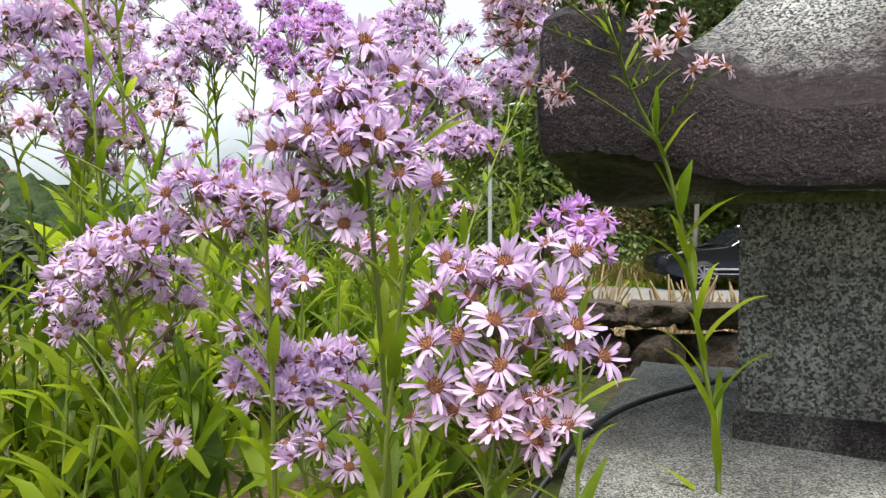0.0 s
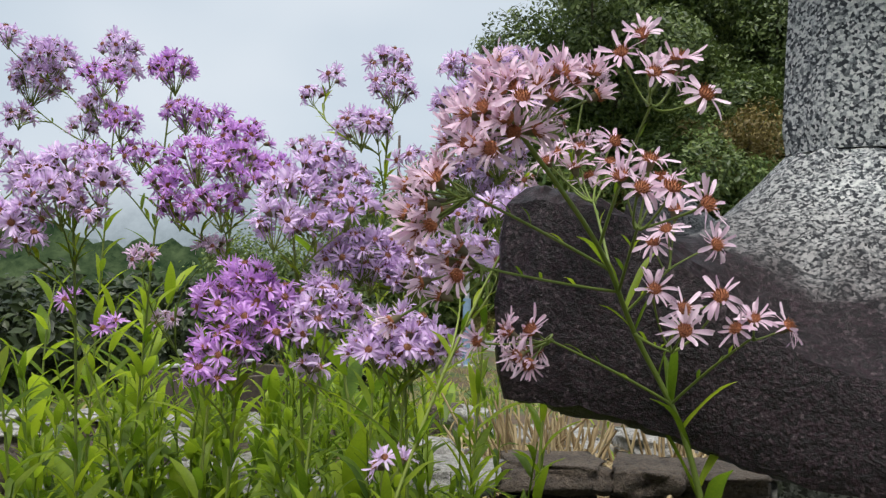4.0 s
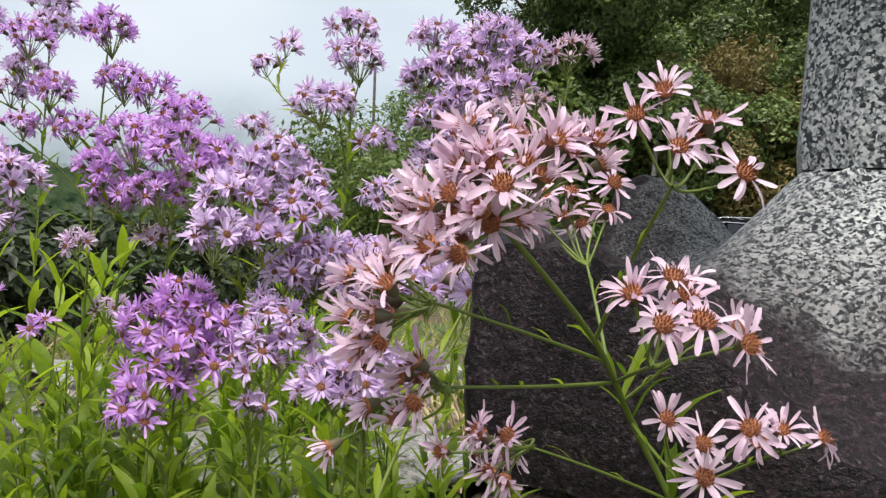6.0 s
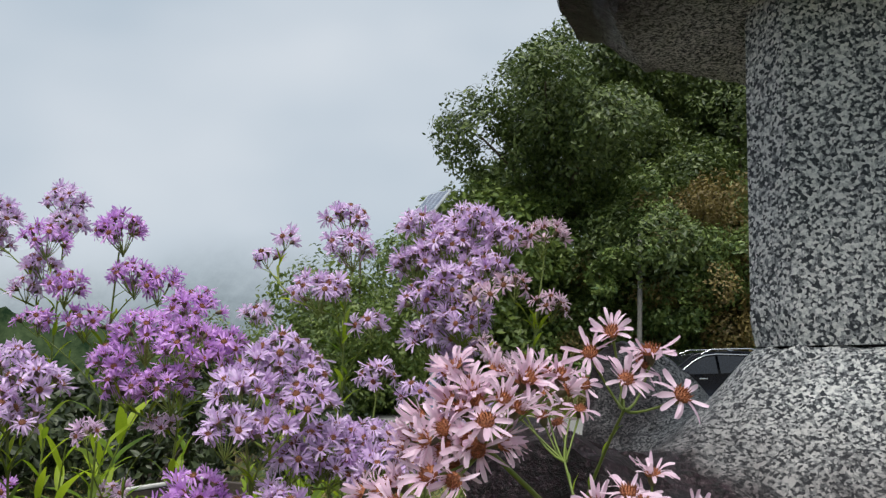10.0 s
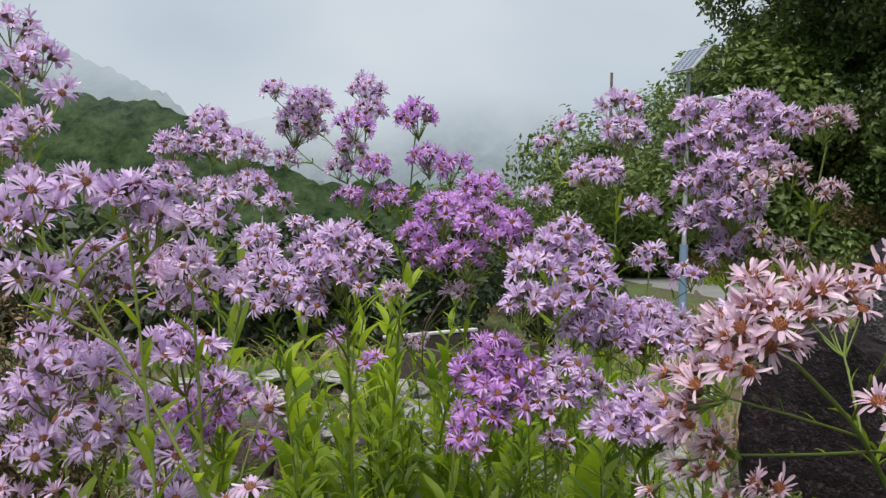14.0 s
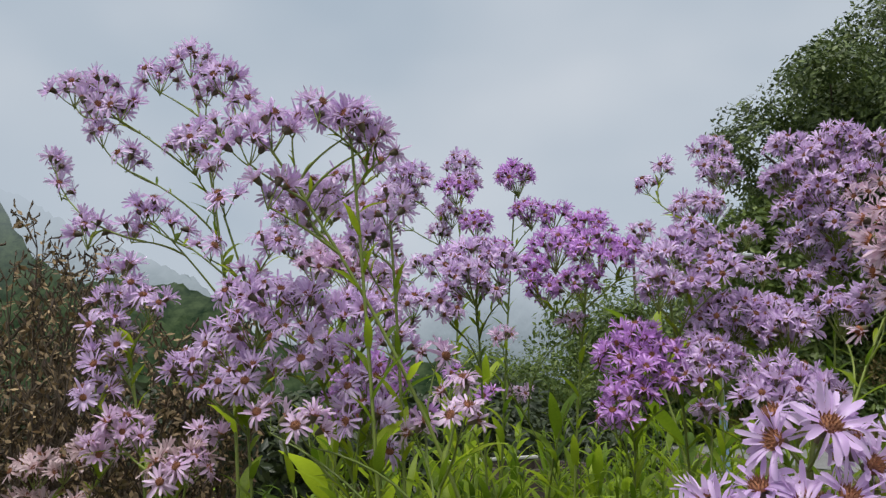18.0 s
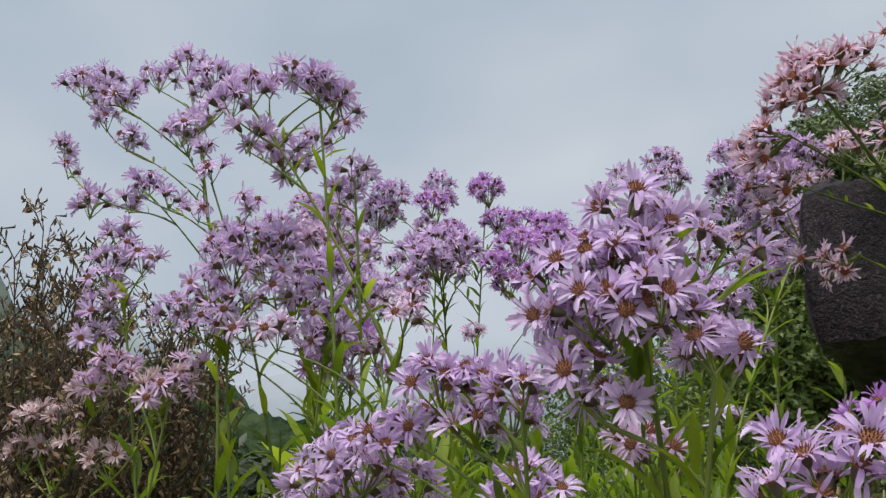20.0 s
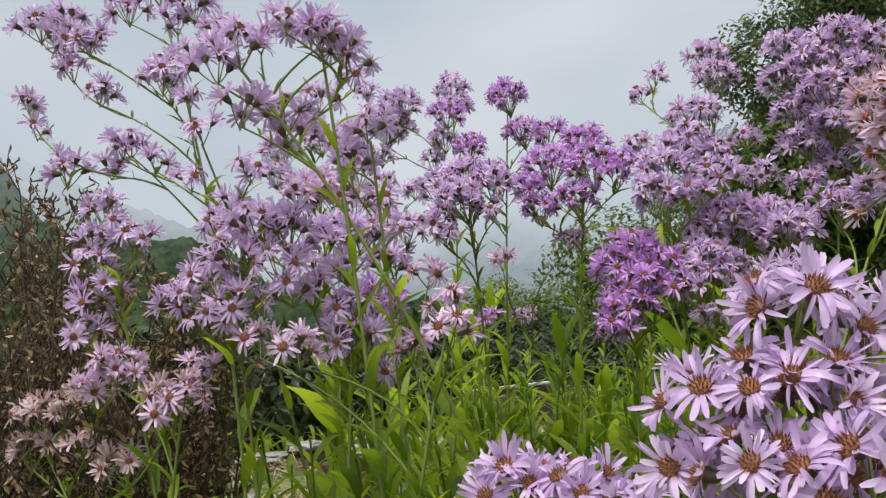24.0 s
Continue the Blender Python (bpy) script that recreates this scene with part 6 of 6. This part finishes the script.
def leafy_weed(seed):
    """An upright flowerless shoot with lance leaves all the way up."""
    r = random.Random(seed)
    top = empty("leafy_weed", Matrix.Identity(4), "upright green weed with lance-shaped leaves", "weed", "weeds behind the flowers")
    v, f = [], []
    h = r.uniform(0.30, 0.42)
    line = bend(Vector((0, 0, -0.02)), Vector((r.uniform(-0.03, 0.03), r.uniform(-0.03, 0.03), h * 0.6)), Vector((r.uniform(-0.05, 0.05), r.uniform(-0.05, 0.05), h)), 8)
    tube(v, f, line, [0.0030 - 0.0018 * k / 8 for k in range(9)], 5)
    part("stem", raw_mesh("stem", v, f, STEM), None, top)
    for k in range(13):
        q = 0.6 + 7.2 * k / 13
        i = min(7, int(q))
        p = line[i].lerp(line[i + 1], q - i)
        s = (0.15 - 0.085 * k / 13) * r.uniform(0.8, 1.2)
        part("leaf", LEAVES[r.randrange(7)], None, top, m=Matrix.Translation(p) @ pose(0, 0, 0, 0, -r.uniform(25, 68), k * 137.5 + r.uniform(-20, 20)) @ Matrix.Diagonal((s, s * 1.25, s, 1)))
    return top


weeds = [leafy_weed(k) for k in range(4)]
for k in range(40):
    wx, wy = rg.uniform(-1.35, 0.12), 1.72 + 1.5 * rg.random() ** 1.3
    s = rg.uniform(0.75, 1.25)
    if wx < -0.72:
        wx += 0.50
    spot = pose(wx, wy, ground_z(wx, wy), rg.uniform(-6, 6), rg.uniform(-6, 6), rg.uniform(0, 360)) @ Matrix.Diagonal((s, s, s, 1))
    if k < 4:
        weeds[k].matrix_basis = spot
    else:
        copy_thing(weeds[k % 4], spot)

v_st, f_st = [], []
for _ in range(130):
    sx, sy = rg.uniform(0.2, 2.2), rg.uniform(2.15, 2.7)
    tip = Vector((sx + rg.gauss(0, 0.05), sy + rg.gauss(0, 0.03), ground_z(sx, sy) + rg.uniform(0.08, 0.21)))
    tube(v_st, f_st, [Vector((sx, sy, ground_z(sx, sy))), tip], [0.0050, 0.0040], 5)
for _ in range(26):
    cx, cy = rg.uniform(0.2, 2.2), rg.uniform(2.12, 2.45)
    for _ in range(rg.randrange(10, 22)):
        sx, sy = cx + rg.gauss(0, 0.022), cy + rg.gauss(0, 0.018)
        tip = Vector((sx + rg.gauss(0, 0.06), sy + rg.gauss(0, 0.03), ground_z(sx, sy) + rg.uniform(0.10, 0.25)))
        tube(v_st, f_st, [Vector((sx, sy, ground_z(sx, sy))), tip], [0.0036, 0.0028], 5)
tagged(new("cut_stalks", raw_mesh("cut_stalks", v_st, f_st, STRAW)), "pale cut dry stalks standing on the stone edge", "dry stalks", kind="stuff")
foliage_stuff("bank_straw", STRAW, "pale withered stubble behind the stone edge", [(x, y, ground_z(x, y)) for x, y in ((rg.uniform(0.1, 2.2), rg.uniform(2.1, 3.2)) for _ in range(2400))], 0.15, 0.0034, 4, 0.75)
foliage_stuff("verge_grass", VERGE, "yellowing olive verge grass", [(x, y, ground_z(x, y)) for x, y in ((rg.uniform(-9, 9), rg.uniform(5.5, 15.5)) for _ in range(7000))], 0.30, 0.008, 5, 0.8)
foliage_stuff("road_verge_grass", HERB, "rank green grass under the roadside bushes", [(x, y, -0.8) for x, y in ((rg.uniform(1.0, 14), rg.uniform(21.6, 23.6)) for _ in range(2600))], 0.45, 0.012, 16, 0.9)
foliage_stuff("road_bank_grass", VERGE, "yellowing grass along the far road edge", [(x, y, -0.8 + 0.25 * (y - 22.6)) for x, y in ((rg.uniform(1.0, 16), rg.uniform(22.5, 24.5)) for _ in range(6500))], 0.85, 0.014, 6, 0.95)


# ---- withered plant at the side of the bed ----
def dead_plant(x, y, h, wide, seed):
    r = random.Random(seed)
    top = empty("withered_plant", pose(x, y, ground_z(x, y)), "dry brown seed-headed plant gone over", "dead plant")
    lv, lf = [], []
    for k in range(10):
        v, f = [], []
        a, reach = k * 2.4, wide * r.uniform(0.2, 1.0)
        tip = Vector((math.cos(a) * reach, math.sin(a) * reach, h * r.uniform(0.72, 1.0)))
        st = bend(Vector((0, 0, 0)), Vector((tip.x * 0.35, tip.y * 0.35, tip.z * 0.6)), tip, 9)
        tube(v, f, st, [0.0026 - 0.0018 * q / 9 for q in range(10)], 5)
        for q in range(2, 10):
            for _ in range(3):
                b = r.uniform(0, 6.28)
                end = st[q] + Vector((math.cos(b) * 0.85, math.sin(b) * 0.85, 1.25)) * r.uniform(0.022, 0.070)
                mid = (st[q] + end) / 2 + Vector((0, 0, 0.005))
                tube(v, f, [st[q], mid, end], [0.0010, 0.0008, 0.0006], 3)
                for p in (mid, end, st[q].lerp(end, 0.75)):
                    away = p + Vector((r.gauss(0, 0.008), r.gauss(0, 0.008), r.uniform(0.002, 0.014)))
                    tube(v, f, [p, away, away + Vector((0, 0, 0.004))], [0.0005, 0.0017, 0.0006], 4)
                for _ in range(9):
                    p = st[q].lerp(end, r.uniform(0.3, 1.0))
                    d = Vector((r.gauss(0, 1), r.gauss(0, 1), r.gauss(-0.7, 0.7))).normalized()
                    e = d.orthogonal().normalized()
                    s = r.uniform(0.0028, 0.0088)
                    i = len(lv)
                    lv += [p, p + d * s + e * s * 0.35, p + d * s * 1.9, p + d * s - e * s * 0.35]
                    lf += [(i, i + 1, i + 2), (i, i + 2, i + 3)]
        part("stem", raw_mesh("stem", v, f, DARK_STALK), None, top, "thin dark stalk with small seed cases")
    part("dead_foliage", raw_mesh("dead_foliage", lv, lf, DRY, False), None, top)


dead_plant(-0.91, 1.11, 0.73, 0.14, 3)
dead_plant(-1.06, 1.28, 0.73, 0.16, 9)
dead_plant(-0.84, 1.22, 0.60, 0.14, 12)
dead_plant(-1.12, 1.12, 0.56, 0.15, 17)
dead_plant(-0.92, 1.00, 0.50, 0.15, 23)
dead_plant(-0.78, 1.02, 0.40, 0.14, 29)
dead_plant(-1.10, 1.40, 0.68, 0.17, 31)
dead_plant(-0.75, 1.27, 0.60, 0.10, 37)
dead_plant(-0.70, 1.10, 0.48, 0.10, 43)
